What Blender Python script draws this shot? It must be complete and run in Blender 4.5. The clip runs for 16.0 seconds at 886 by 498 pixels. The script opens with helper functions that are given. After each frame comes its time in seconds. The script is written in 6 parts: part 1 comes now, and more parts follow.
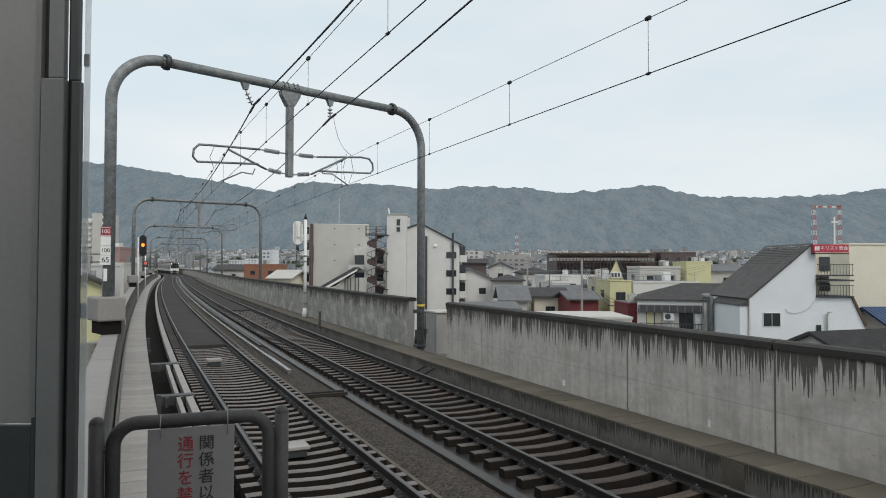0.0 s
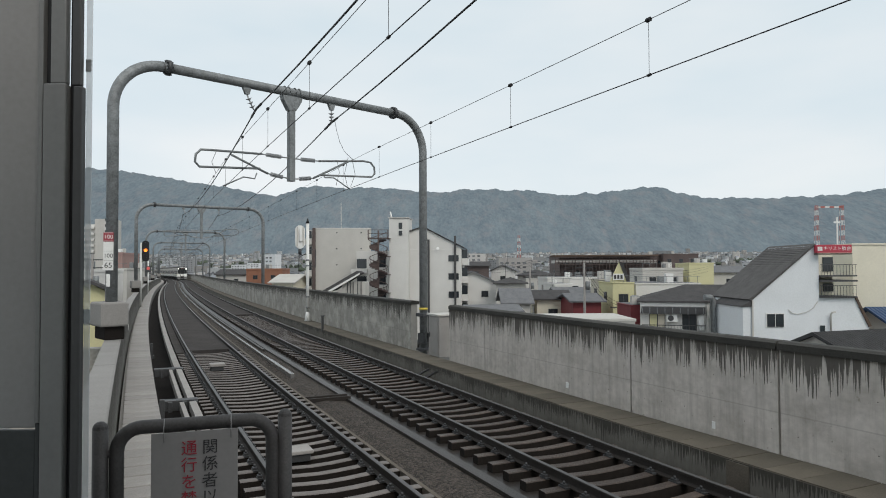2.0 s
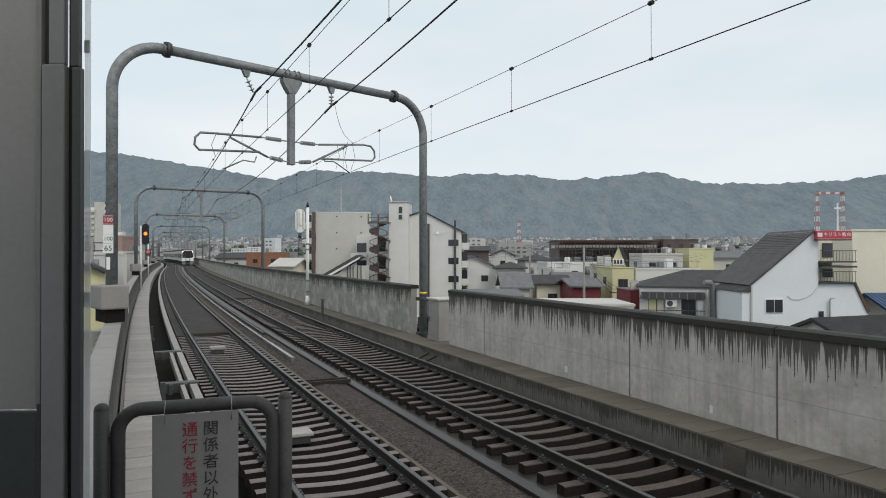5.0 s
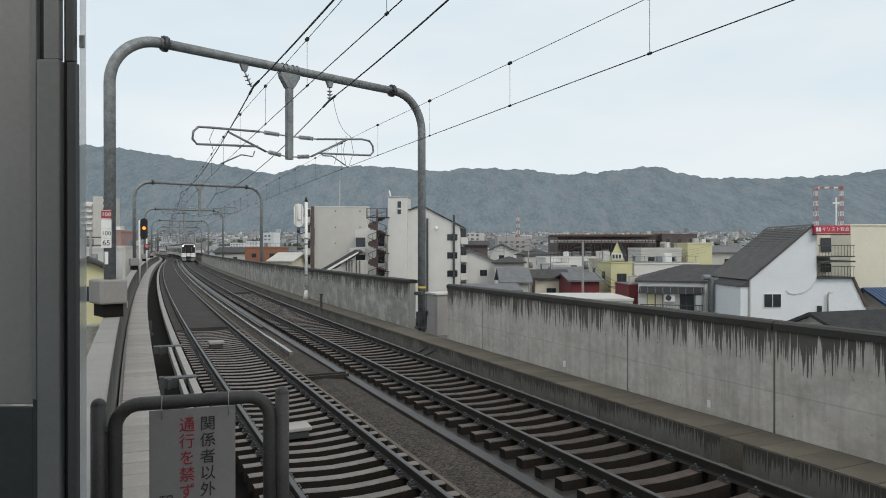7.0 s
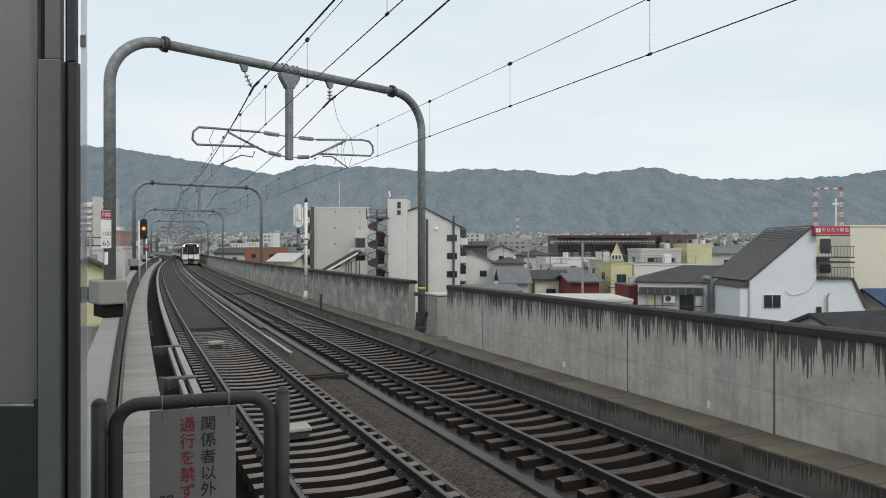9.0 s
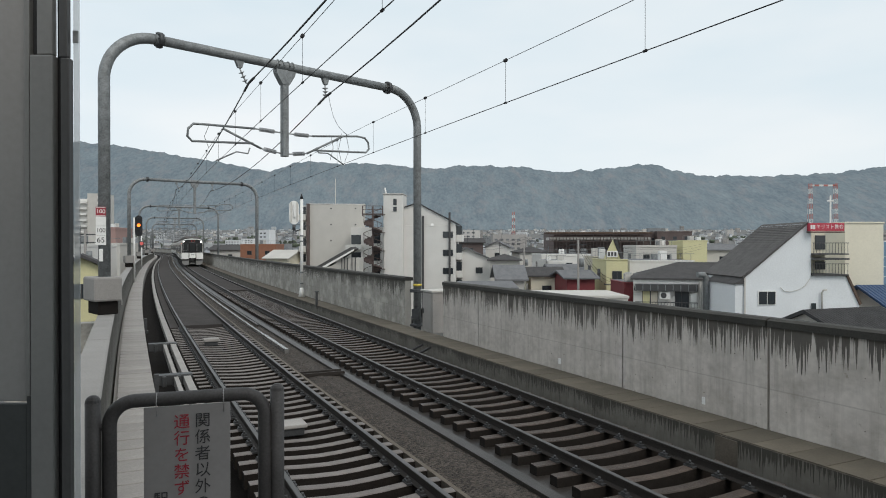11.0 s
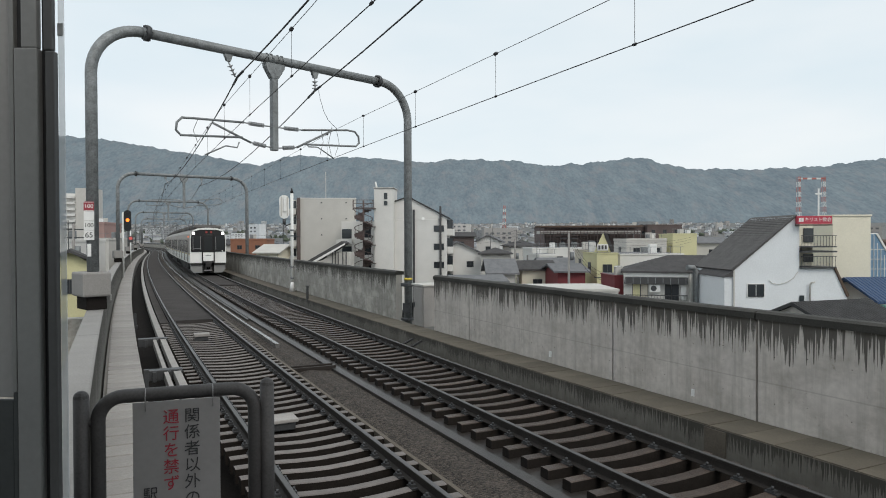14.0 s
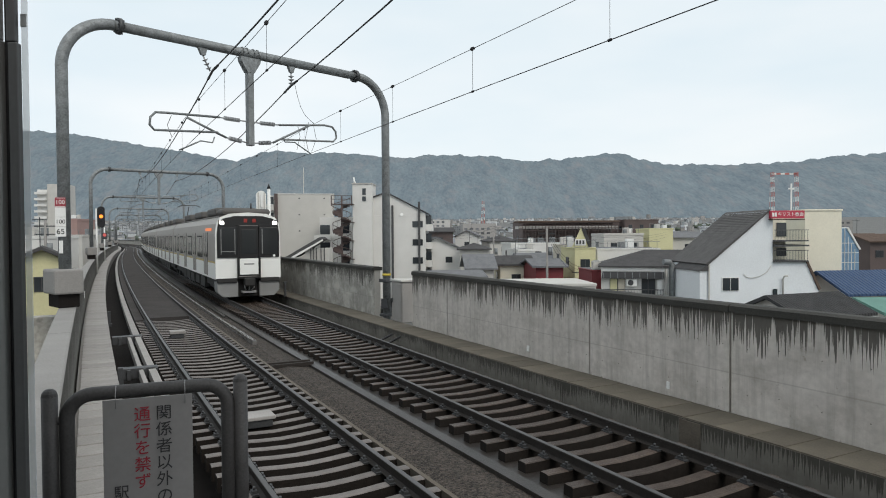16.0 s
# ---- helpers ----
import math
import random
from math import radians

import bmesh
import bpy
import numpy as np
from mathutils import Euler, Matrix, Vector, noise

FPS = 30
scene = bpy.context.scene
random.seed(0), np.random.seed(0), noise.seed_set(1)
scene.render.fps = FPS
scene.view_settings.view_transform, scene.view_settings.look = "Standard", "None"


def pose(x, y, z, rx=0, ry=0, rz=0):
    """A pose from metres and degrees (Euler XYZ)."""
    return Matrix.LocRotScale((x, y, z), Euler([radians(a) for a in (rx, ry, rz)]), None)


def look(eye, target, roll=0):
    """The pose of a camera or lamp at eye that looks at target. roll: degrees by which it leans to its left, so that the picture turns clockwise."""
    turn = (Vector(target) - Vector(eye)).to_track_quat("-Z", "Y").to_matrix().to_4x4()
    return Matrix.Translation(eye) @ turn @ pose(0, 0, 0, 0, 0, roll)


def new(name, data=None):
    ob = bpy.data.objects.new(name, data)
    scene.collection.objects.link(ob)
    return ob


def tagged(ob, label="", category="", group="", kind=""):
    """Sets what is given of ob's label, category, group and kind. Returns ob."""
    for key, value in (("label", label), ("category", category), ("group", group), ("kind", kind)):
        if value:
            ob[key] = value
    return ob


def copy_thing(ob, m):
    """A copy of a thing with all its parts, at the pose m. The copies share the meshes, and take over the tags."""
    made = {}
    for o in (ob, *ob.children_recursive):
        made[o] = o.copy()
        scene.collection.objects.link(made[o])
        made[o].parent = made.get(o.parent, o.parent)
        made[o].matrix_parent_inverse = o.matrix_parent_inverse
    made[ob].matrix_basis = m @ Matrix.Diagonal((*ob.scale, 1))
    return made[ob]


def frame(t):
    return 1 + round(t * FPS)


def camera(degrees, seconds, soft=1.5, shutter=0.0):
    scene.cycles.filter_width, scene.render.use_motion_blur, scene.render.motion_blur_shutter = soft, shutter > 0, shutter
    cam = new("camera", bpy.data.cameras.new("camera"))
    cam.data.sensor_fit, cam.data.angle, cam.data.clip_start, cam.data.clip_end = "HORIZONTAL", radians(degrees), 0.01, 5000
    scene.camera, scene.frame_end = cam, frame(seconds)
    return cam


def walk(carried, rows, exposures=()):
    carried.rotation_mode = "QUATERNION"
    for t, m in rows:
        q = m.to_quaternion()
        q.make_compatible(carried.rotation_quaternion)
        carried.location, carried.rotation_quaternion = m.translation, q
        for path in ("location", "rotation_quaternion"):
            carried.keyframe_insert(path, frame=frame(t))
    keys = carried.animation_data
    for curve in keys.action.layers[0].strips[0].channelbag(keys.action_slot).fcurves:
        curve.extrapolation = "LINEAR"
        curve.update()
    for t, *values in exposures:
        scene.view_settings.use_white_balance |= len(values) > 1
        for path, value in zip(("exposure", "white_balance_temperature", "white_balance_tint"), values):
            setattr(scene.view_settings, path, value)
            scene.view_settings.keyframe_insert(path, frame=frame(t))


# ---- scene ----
cam = camera(66.33, 16.0, soft=1.0)
PATH = [
    (0.0, look((-0.0062, 0.0000, 2.8118), (0.0054, 9.9970, 3.0566), 0.133)),
    (0.5, look((-0.0093, 0.0000, 2.8093), (0.0015, 9.9965, 3.0744), 0.216)),
    (1.0, look((-0.0102, 0.0000, 2.8109), (-0.0081, 9.9961, 3.0903), 0.083)),
    (1.5, look((-0.0077, 0.0000, 2.8079), (-0.0171, 9.9956, 3.1035), -0.015)),
    (2.0, look((-0.0058, 0.0000, 2.8070), (-0.0269, 9.9957, 3.0993), -0.280)),
    (2.5, look((-0.0038, 0.0000, 2.8057), (-0.0254, 9.9960, 3.0859), -0.251)),
    (3.0, look((-0.0010, 0.0000, 2.8050), (-0.0282, 9.9967, 3.0623), -0.250)),
    (3.5, look((-0.0057, 0.0000, 2.8060), (-0.0278, 9.9977, 3.0174), -0.261)),
    (4.0, look((-0.0063, 0.0000, 2.8028), (-0.0421, 9.9987, 2.9576), -0.061)),
    (6.5, look((0.0010, 0.0000, 2.8074), (-0.0022, 10.0000, 2.7979), -0.093)),
    (7.0, look((0.0051, 0.0000, 2.8086), (0.0004, 10.0000, 2.7905), -0.038)),
    (7.5, look((0.0043, 0.0000, 2.8095), (-0.0077, 10.0000, 2.7875), -0.005)),
    (8.0, look((0.0071, 0.0000, 2.8088), (-0.0038, 10.0000, 2.7997), -0.192)),
    (8.5, look((0.0010, 0.0000, 2.8070), (-0.0031, 10.0000, 2.7993), -0.145)),
    (9.0, look((-0.0000, 0.0000, 2.8059), (-0.0000, 10.0000, 2.7976), 0.000)),
    (11.5, look((0.0087, 0.0000, 2.8048), (0.0824, 9.9994, 2.7291), -0.076)),
    (12.0, look((0.0101, 0.0000, 2.8058), (0.0984, 9.9992, 2.7109), -0.133)),
    (12.5, look((0.0127, 0.0000, 2.8057), (0.1165, 9.9989, 2.6982), -0.130)),
    (13.0, look((0.0110, 0.0000, 2.8034), (0.1326, 9.9985, 2.6809), -0.071)),
    (13.5, look((0.0129, 0.0000, 2.8043), (0.1620, 9.9980, 2.6737), -0.117)),
    (14.0, look((0.0142, 0.0000, 2.8042), (0.2061, 9.9971, 2.6587), -0.192)),
    (14.5, look((0.0194, 0.0000, 2.8021), (0.2648, 9.9957, 2.6401), -0.269)),
    (15.0, look((0.0205, 0.0000, 2.7999), (0.3239, 9.9938, 2.6190), -0.300)),
    (15.5, look((0.0261, 0.0000, 2.8006), (0.4070, 9.9907, 2.5964), -0.317)),
    (16.0, look((0.0386, 0.0000, 2.7976), (0.5398, 9.9852, 2.5853), -0.393)),
]
walk(cam, PATH, [(0.0, -0.05), (4.0, -0.04), (7.0, -0.01), (11.5, 0.02), (14.0, 0.04), (16.0, 0.09)])

# ---- light: an overcast afternoon ----
SUN_EL, SUN_AZ = radians(42), radians(150)
world = bpy.data.worlds.new("overcast_sky")
scene.world = world
world.use_nodes = True
wn, wl = world.node_tree.nodes, world.node_tree.links
wn.clear()
w_out, w_bg = wn.new("ShaderNodeOutputWorld"), wn.new("ShaderNodeBackground")
w_sky = wn.new("ShaderNodeTexSky")
w_sky.sky_type, w_sky.sun_disc = "NISHITA", False
w_sky.sun_elevation, w_sky.sun_rotation = SUN_EL, SUN_AZ
w_dim = wn.new("ShaderNodeVectorMath")
w_dim.operation = "SCALE"
w_dim.inputs["Scale"].default_value = 0.1
wl.new(w_sky.outputs["Color"], w_dim.inputs[0])
w_co, w_map, w_noise, w_ramp = wn.new("ShaderNodeTexCoord"), wn.new("ShaderNodeMapping"), wn.new("ShaderNodeTexNoise"), wn.new("ShaderNodeValToRGB")
w_map.inputs["Scale"].default_value = (1.2, 1.2, 4.0)
w_noise.inputs["Scale"].default_value, w_noise.inputs["Detail"].default_value = 1.6, 4.0
w_ramp.color_ramp.elements[0].position, w_ramp.color_ramp.elements[0].color = 0.30, (0.73, 0.845, 0.905, 1)
w_ramp.color_ramp.elements[1].position, w_ramp.color_ramp.elements[1].color = 0.72, (0.93, 0.96, 0.97, 1)
wl.new(w_co.outputs["Generated"], w_map.inputs["Vector"])
wl.new(w_map.outputs["Vector"], w_noise.inputs["Vector"])
wl.new(w_noise.outputs["Fac"], w_ramp.inputs["Fac"])
w_mix = wn.new("ShaderNodeMix")
w_mix.data_type = "RGBA"
w_mix.inputs["Factor"].default_value = 0.9
wl.new(w_dim.outputs[0], w_mix.inputs["A"])
wl.new(w_ramp.outputs["Color"], w_mix.inputs["B"])
wl.new(w_mix.outputs["Result"], w_bg.inputs["Color"])
w_bg.inputs["Strength"].default_value = 1.0
wl.new(w_bg.outputs["Background"], w_out.inputs["Surface"])
sun = new("sun", bpy.data.lights.new("sun", "SUN"))
sun.data.energy, sun.data.angle, sun.data.color = 1.35, radians(30), (1.0, 0.93, 0.84)
sun.matrix_world = look((60, -90, 110), (0, 0, 0))


# ---- materials ----
def mat(name, rgb, rough=0.7, metal=0.0, vary=0.25, scale=3.0, bump=0.15, fine=40.0, island=0.0, coords="Object", spec=0.4):
    """Base colour varied at two scales, with fine relief."""
    m = bpy.data.materials.new(name)
    m.use_nodes = True
    n, l = m.node_tree.nodes, m.node_tree.links
    b = n["Principled BSDF"]
    co = n.new("ShaderNodeTexCoord")
    a, c = n.new("ShaderNodeTexNoise"), n.new("ShaderNodeTexNoise")
    a.inputs["Scale"].default_value, a.inputs["Detail"].default_value = scale, 5.0
    c.inputs["Scale"].default_value, c.inputs["Detail"].default_value = fine, 3.0
    l.new(co.outputs[coords], a.inputs["Vector"])
    l.new(co.outputs[coords], c.inputs["Vector"])
    add = n.new("ShaderNodeMath")
    add.operation = "ADD"
    l.new(a.outputs["Fac"], add.inputs[0])
    l.new(c.outputs["Fac"], add.inputs[1])
    rng = n.new("ShaderNodeMapRange")
    rng.inputs["From Min"].default_value, rng.inputs["From Max"].default_value = 0.6, 1.4
    rng.inputs["To Min"].default_value, rng.inputs["To Max"].default_value = 1 - vary, 1 + vary
    l.new(add.outputs[0], rng.inputs["Value"])
    fac = rng.outputs["Result"]
    if island:
        geo = n.new("ShaderNodeNewGeometry")
        r2 = n.new("ShaderNodeMapRange")
        r2.inputs["To Min"].default_value, r2.inputs["To Max"].default_value = 1 - island, 1 + island
        l.new(geo.outputs["Random Per Island"], r2.inputs["Value"])
        mul = n.new("ShaderNodeMath")
        mul.operation = "MULTIPLY"
        l.new(fac, mul.inputs[0])
        l.new(r2.outputs["Result"], mul.inputs[1])
        fac = mul.outputs[0]
    sc = n.new("ShaderNodeVectorMath")
    sc.operation = "SCALE"
    sc.inputs[0].default_value = rgb
    l.new(fac, sc.inputs["Scale"])
    l.new(sc.outputs[0], b.inputs["Base Color"])
    b.inputs["Roughness"].default_value, b.inputs["Metallic"].default_value = rough, metal
    b.inputs["Specular IOR Level"].default_value = spec
    if bump:
        bu = n.new("ShaderNodeBump")
        bu.inputs["Strength"].default_value, bu.inputs["Distance"].default_value = bump, 0.02
        l.new(c.outputs["Fac"], bu.inputs["Height"])
        l.new(bu.outputs["Normal"], b.inputs["Normal"])
    return m


def object_shade(m, amount):
    """Lets each object of a repeated kind differ a little in tone."""
    n, l = m.node_tree.nodes, m.node_tree.links
    b = n["Principled BSDF"]
    src = b.inputs["Base Color"].links[0].from_socket
    info, r, s = n.new("ShaderNodeObjectInfo"), n.new("ShaderNodeMapRange"), n.new("ShaderNodeVectorMath")
    r.inputs["To Min"].default_value, r.inputs["To Max"].default_value = 1 - amount, 1 + amount
    s.operation = "SCALE"
    l.new(info.outputs["Random"], r.inputs["Value"])
    l.new(src, s.inputs[0])
    l.new(r.outputs["Result"], s.inputs["Scale"])
    l.new(s.outputs[0], b.inputs["Base Color"])
    return m


def stained_concrete(name, rgb, top, drip, dark=(0.042, 0.038, 0.031), peel=0.0, board=None):
    """Weathered concrete by a map of (metres along, height): black algae runs hanging from z = top, blotches,
    a faint formwork line at height board, and pale flaked patches by the amount peel."""
    m = mat(name, rgb, 0.85, vary=0.17, scale=1.3, bump=0.2, fine=9)
    n, l = m.node_tree.nodes, m.node_tree.links
    b = n["Principled BSDF"]
    col = b.inputs["Base Color"].links[0].from_socket
    uv, sep = n.new("ShaderNodeUVMap"), n.new("ShaderNodeSeparateXYZ")
    l.new(uv.outputs["UV"], sep.inputs[0])

    def grain(sx, sy, detail, rough, shift=0.0):
        mp, no = n.new("ShaderNodeMapping"), n.new("ShaderNodeTexNoise")
        mp.inputs["Scale"].default_value, mp.inputs["Location"].default_value = (sx, sy, 1), (shift, shift * 0.7, shift)
        no.inputs["Scale"].default_value, no.inputs["Detail"].default_value, no.inputs["Roughness"].default_value = 1.0, detail, rough
        l.new(uv.outputs["UV"], mp.inputs["Vector"])
        l.new(mp.outputs["Vector"], no.inputs["Vector"])
        return no.outputs["Fac"]

    def ranged(v, a, c, lo, hi, clamp=True):
        r = n.new("ShaderNodeMapRange")
        r.clamp = clamp
        for k, q in (("From Min", a), ("From Max", c), ("To Min", lo), ("To Max", hi)):
            r.inputs[k].default_value = q
        l.new(v, r.inputs["Value"])
        return r.outputs["Result"]

    def summed(*vs):
        out = vs[0]
        for v in vs[1:]:
            a = n.new("ShaderNodeMath")
            a.operation = "ADD"
            l.new(out, a.inputs[0])
            l.new(v, a.inputs[1])
            out = a.outputs[0]
        return out

    def mixed(fac, c):
        mx = n.new("ShaderNodeMix")
        mx.data_type = "RGBA"
        l.new(fac, mx.inputs["Factor"])
        l.new(col, mx.inputs["A"])
        mx.inputs["B"].default_value = (*c, 1)
        return mx.outputs["Result"]

    col = mixed(ranged(grain(1.1, 1.6, 6, 0.72, 3.0), 0.46, 0.70, 0, 0.55), (rgb[0] * 0.52, rgb[1] * 0.50, rgb[2] * 0.46))
    col = mixed(ranged(grain(7.0, 0.35, 5, 0.7, 9.0), 0.46, 0.72, 0, 0.50), (rgb[0] * 0.5, rgb[1] * 0.49, rgb[2] * 0.47))
    col = mixed(ranged(grain(9.0, 7.0, 3, 0.6, 5.0), 0.66, 0.73, 0, 0.55), (rgb[0] * 0.42, rgb[1] * 0.40, rgb[2] * 0.36))
    if peel:
        col = mixed(ranged(grain(0.9, 1.1, 6, 0.66, 14.0), 0.47, 0.62, 0, peel), (0.60, 0.57, 0.52))
    if board is not None:
        near = n.new("ShaderNodeMath")
        near.operation = "COMPARE"
        near.inputs[1].default_value, near.inputs[2].default_value = board, 0.010
        l.new(sep.outputs["Y"], near.inputs[0])
        col = mixed(ranged(near.outputs[0], 0, 1, 0, 0.30), (rgb[0] * 0.4, rgb[1] * 0.4, rgb[2] * 0.38))
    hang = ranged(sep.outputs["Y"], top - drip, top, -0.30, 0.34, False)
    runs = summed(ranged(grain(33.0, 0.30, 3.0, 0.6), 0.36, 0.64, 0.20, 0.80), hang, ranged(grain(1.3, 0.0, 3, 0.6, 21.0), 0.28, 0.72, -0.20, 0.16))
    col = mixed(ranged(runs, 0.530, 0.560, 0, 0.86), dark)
    l.new(col, b.inputs["Base Color"])
    return m


def pebbles(m, size=38.0):
    """Gives a surface the look of loose stones, each of its own tone."""
    n, l = m.node_tree.nodes, m.node_tree.links
    b = n["Principled BSDF"]
    src = b.inputs["Base Color"].links[0].from_socket
    co, vo, r, sc, bu = n.new("ShaderNodeTexCoord"), n.new("ShaderNodeTexVoronoi"), n.new("ShaderNodeMapRange"), n.new("ShaderNodeVectorMath"), n.new("ShaderNodeBump")
    vo.inputs["Scale"].default_value = size
    sc.operation = "SCALE"
    sep = n.new("ShaderNodeSeparateXYZ")
    l.new(co.outputs["Object"], vo.inputs["Vector"])
    l.new(vo.outputs["Color"], sep.inputs[0])
    l.new(sep.outputs["X"], r.inputs["Value"])
    r.inputs["To Min"].default_value, r.inputs["To Max"].default_value = 0.25, 2.4
    l.new(src, sc.inputs[0])
    l.new(r.outputs["Result"], sc.inputs["Scale"])
    l.new(sc.outputs[0], b.inputs["Base Color"])
    bu.inputs["Strength"].default_value, bu.inputs["Distance"].default_value, bu.invert = 1.0, 0.03, True
    l.new(vo.outputs["Distance"], bu.inputs["Height"])
    l.new(bu.outputs["Normal"], b.inputs["Normal"])
    return m


def glow(name, rgb, strength):
    m = bpy.data.materials.new(name)
    m.use_nodes = True
    b = m.node_tree.nodes["Principled BSDF"]
    b.inputs["Base Color"].default_value = (*rgb, 1)
    b.inputs["Emission Color"].default_value = (*rgb, 1)
    b.inputs["Emission Strength"].default_value = strength
    return m


M_WALL = stained_concrete("parapet_concrete", (0.53, 0.49, 0.45), 1.57, 0.62, board=0.62)
M_WALLFLAKED = stained_concrete("flaked_parapet_concrete", (0.34, 0.325, 0.295), 1.57, 0.66, peel=0.6, board=0.62)
M_KERB = stained_concrete("kerb_concrete", (0.18, 0.167, 0.145), 0.04, 0.42)
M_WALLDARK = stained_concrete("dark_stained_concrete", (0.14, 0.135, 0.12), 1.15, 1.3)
M_COPE = mat("mossy_coping", (0.040, 0.038, 0.033), 0.8, vary=0.4, scale=2, bump=0.3)
M_CONC = mat("grey_concrete", (0.245, 0.235, 0.224), 0.85, vary=0.2, scale=1.2, bump=0.25)
M_LIGHTCONC = object_shade(mat("pale_concrete_slab", (0.305, 0.29, 0.275), 0.85, vary=0.18, scale=2, bump=0.25), 0.1)
# Near-black concrete: shade in gaps and holes is put into the base colour.
M_SHADECONC = mat("gap_shade_concrete", (0.015, 0.013, 0.012), 0.9, vary=0.35, scale=1.5, bump=0.3, spec=0.1)
M_WALKWAY = mat("walkway_concrete", (0.112, 0.094, 0.074), 0.85, vary=0.25, scale=2, bump=0.25)
M_SLAB = object_shade(mat("brownish_paving_slab", (0.108, 0.094, 0.073), 0.85, vary=0.25, scale=2, bump=0.25), 0.15)
M_DUCT = mat("wet_concrete_duct", (0.15, 0.145, 0.14), 0.25, vary=0.3, scale=3, bump=0.1, spec=0.7)
M_GRAVEL = pebbles(mat("brown_gravel", (0.043, 0.035, 0.029), 0.9, vary=0.4, scale=4, bump=0.0, fine=26))
M_STRIP = mat("wet_concrete_strip", (0.032, 0.028, 0.025), 0.42, vary=0.6, scale=1.6, bump=0.2)
M_TIE = object_shade(mat("concrete_sleeper", (0.160, 0.144, 0.135), 0.75, vary=0.25, scale=5, bump=0.3), 0.15)
M_WOODTIE = object_shade(mat("brown_sleeper", (0.054, 0.038, 0.029), 0.38, vary=0.5, scale=6, bump=0.4, fine=60), 0.25)
# Sleeper sides near black: the shade of the gaps sits in the colour.
M_TIESIDE = mat("shaded_sleeper_side", (0.018, 0.015, 0.013), 0.85, vary=0.35, scale=6, bump=0.3, spec=0.15)
M_RAIL = mat("rusty_rail_web", (0.024, 0.019, 0.016), 0.7, 0.1, vary=0.3, scale=8, bump=0.1)
M_RAILTOP = mat("worn_rail_head", (0.10, 0.097, 0.095), 0.45, 0.6, vary=0.1, scale=8, bump=0.02)
M_FILL = mat("grey_track_slab", (0.060, 0.055, 0.053), 1.0, vary=0.35, scale=0.8, bump=0.3, spec=0.1)
M_STEEL = mat("galvanised_steel", (0.21, 0.222, 0.226), 0.6, 0.3, vary=0.45, scale=6, bump=0.08, fine=26)
M_DARKSTEEL = mat("dark_steel", (0.07, 0.072, 0.075), 0.5, 0.4, vary=0.2, scale=9, bump=0.05)
M_WIRE = mat("black_wire", (0.02, 0.02, 0.022), 0.5, 0.3, vary=0.1, bump=0)
M_CERAMIC = mat("grey_insulator", (0.34, 0.35, 0.36), 0.3, vary=0.1, bump=0)
M_WHITE = mat("white_paint", (0.74, 0.74, 0.72), 0.5, vary=0.08, scale=4, bump=0.05)
M_BLACK = mat("black_paint", (0.014, 0.014, 0.016), 0.4, vary=0.2, bump=0)
M_RED = mat("red_paint", (0.30, 0.04, 0.055), 0.5, vary=0.1, bump=0)
M_YELLOW = mat("yellow_band", (0.55, 0.42, 0.06), 0.5, vary=0.15, bump=0)
M_FENCE = mat("grey_fence_pipe", (0.047, 0.045, 0.045), 0.6, 0.0, vary=0.35, scale=10, bump=0.06, fine=90)
M_SIGNBOARD = mat("dirty_white_signboard", (0.205, 0.20, 0.20), 0.6, vary=0.07, scale=6, bump=0.03)
M_REDINK = mat("red_ink", (0.26, 0.025, 0.04), 0.6, vary=0.1, bump=0)
M_BLACKINK = mat("black_ink", (0.03, 0.03, 0.033), 0.6, vary=0.1, bump=0)
M_PANEL = mat("grey_partition_panel", (0.245, 0.24, 0.235), 0.6, vary=0.08, scale=2, bump=0.03)
M_PANELDARK = mat("dark_green_skirting", (0.036, 0.040, 0.040), 0.5, vary=0.2, scale=3, bump=0.03)
M_SASH = mat("grey_aluminium_sash", (0.20, 0.20, 0.195), 0.45, 0.3, vary=0.08, scale=4, bump=0.02)
M_SASHDARK = mat("black_rubber_seal", (0.018, 0.018, 0.019), 0.6, vary=0.1, bump=0)
M_SASHMID = mat("dark_aluminium_edge", (0.07, 0.07, 0.07), 0.45, 0.3, vary=0.1, bump=0)
M_WALLWHITE = mat("white_render", (0.64, 0.63, 0.605), 0.85, vary=0.07, scale=0.6, bump=0.1, fine=9)
M_WALLCREAM = mat("cream_render", (0.70, 0.66, 0.54), 0.85, vary=0.07, scale=0.6, bump=0.1, fine=9)
M_CHURCH = mat("white_painted_render", (0.67, 0.695, 0.715), 0.75, vary=0.09, scale=0.5, bump=0.1, fine=9)
M_WALLGREY = mat("pale_grey_render", (0.50, 0.485, 0.455), 0.85, vary=0.1, scale=0.5, bump=0.1, fine=9)
M_WALLBEIGE = mat("beige_render", (0.52, 0.48, 0.40), 0.85, vary=0.1, scale=0.5, bump=0.1, fine=9)
M_WALLYELLOW = mat("yellow_render", (0.58, 0.55, 0.33), 0.85, vary=0.08, scale=0.5, bump=0.1, fine=9)
M_BRICKRED = mat("orange_brick_wall", (0.26, 0.12, 0.075), 0.85, vary=0.15, scale=1, bump=0.1, fine=12)
M_SHEDRED = mat("dark_red_metal_siding", (0.16, 0.03, 0.035), 0.6, vary=0.15, scale=1, bump=0.1)
M_BROWNBLD = mat("brown_metal_cladding", (0.10, 0.075, 0.07), 0.7, vary=0.25, scale=0.4, bump=0.1)
M_ROOFDARK = mat("charcoal_roof_tiles", (0.078, 0.076, 0.077), 0.95, vary=0.3, scale=1.5, bump=0.4, fine=14, spec=0.1)
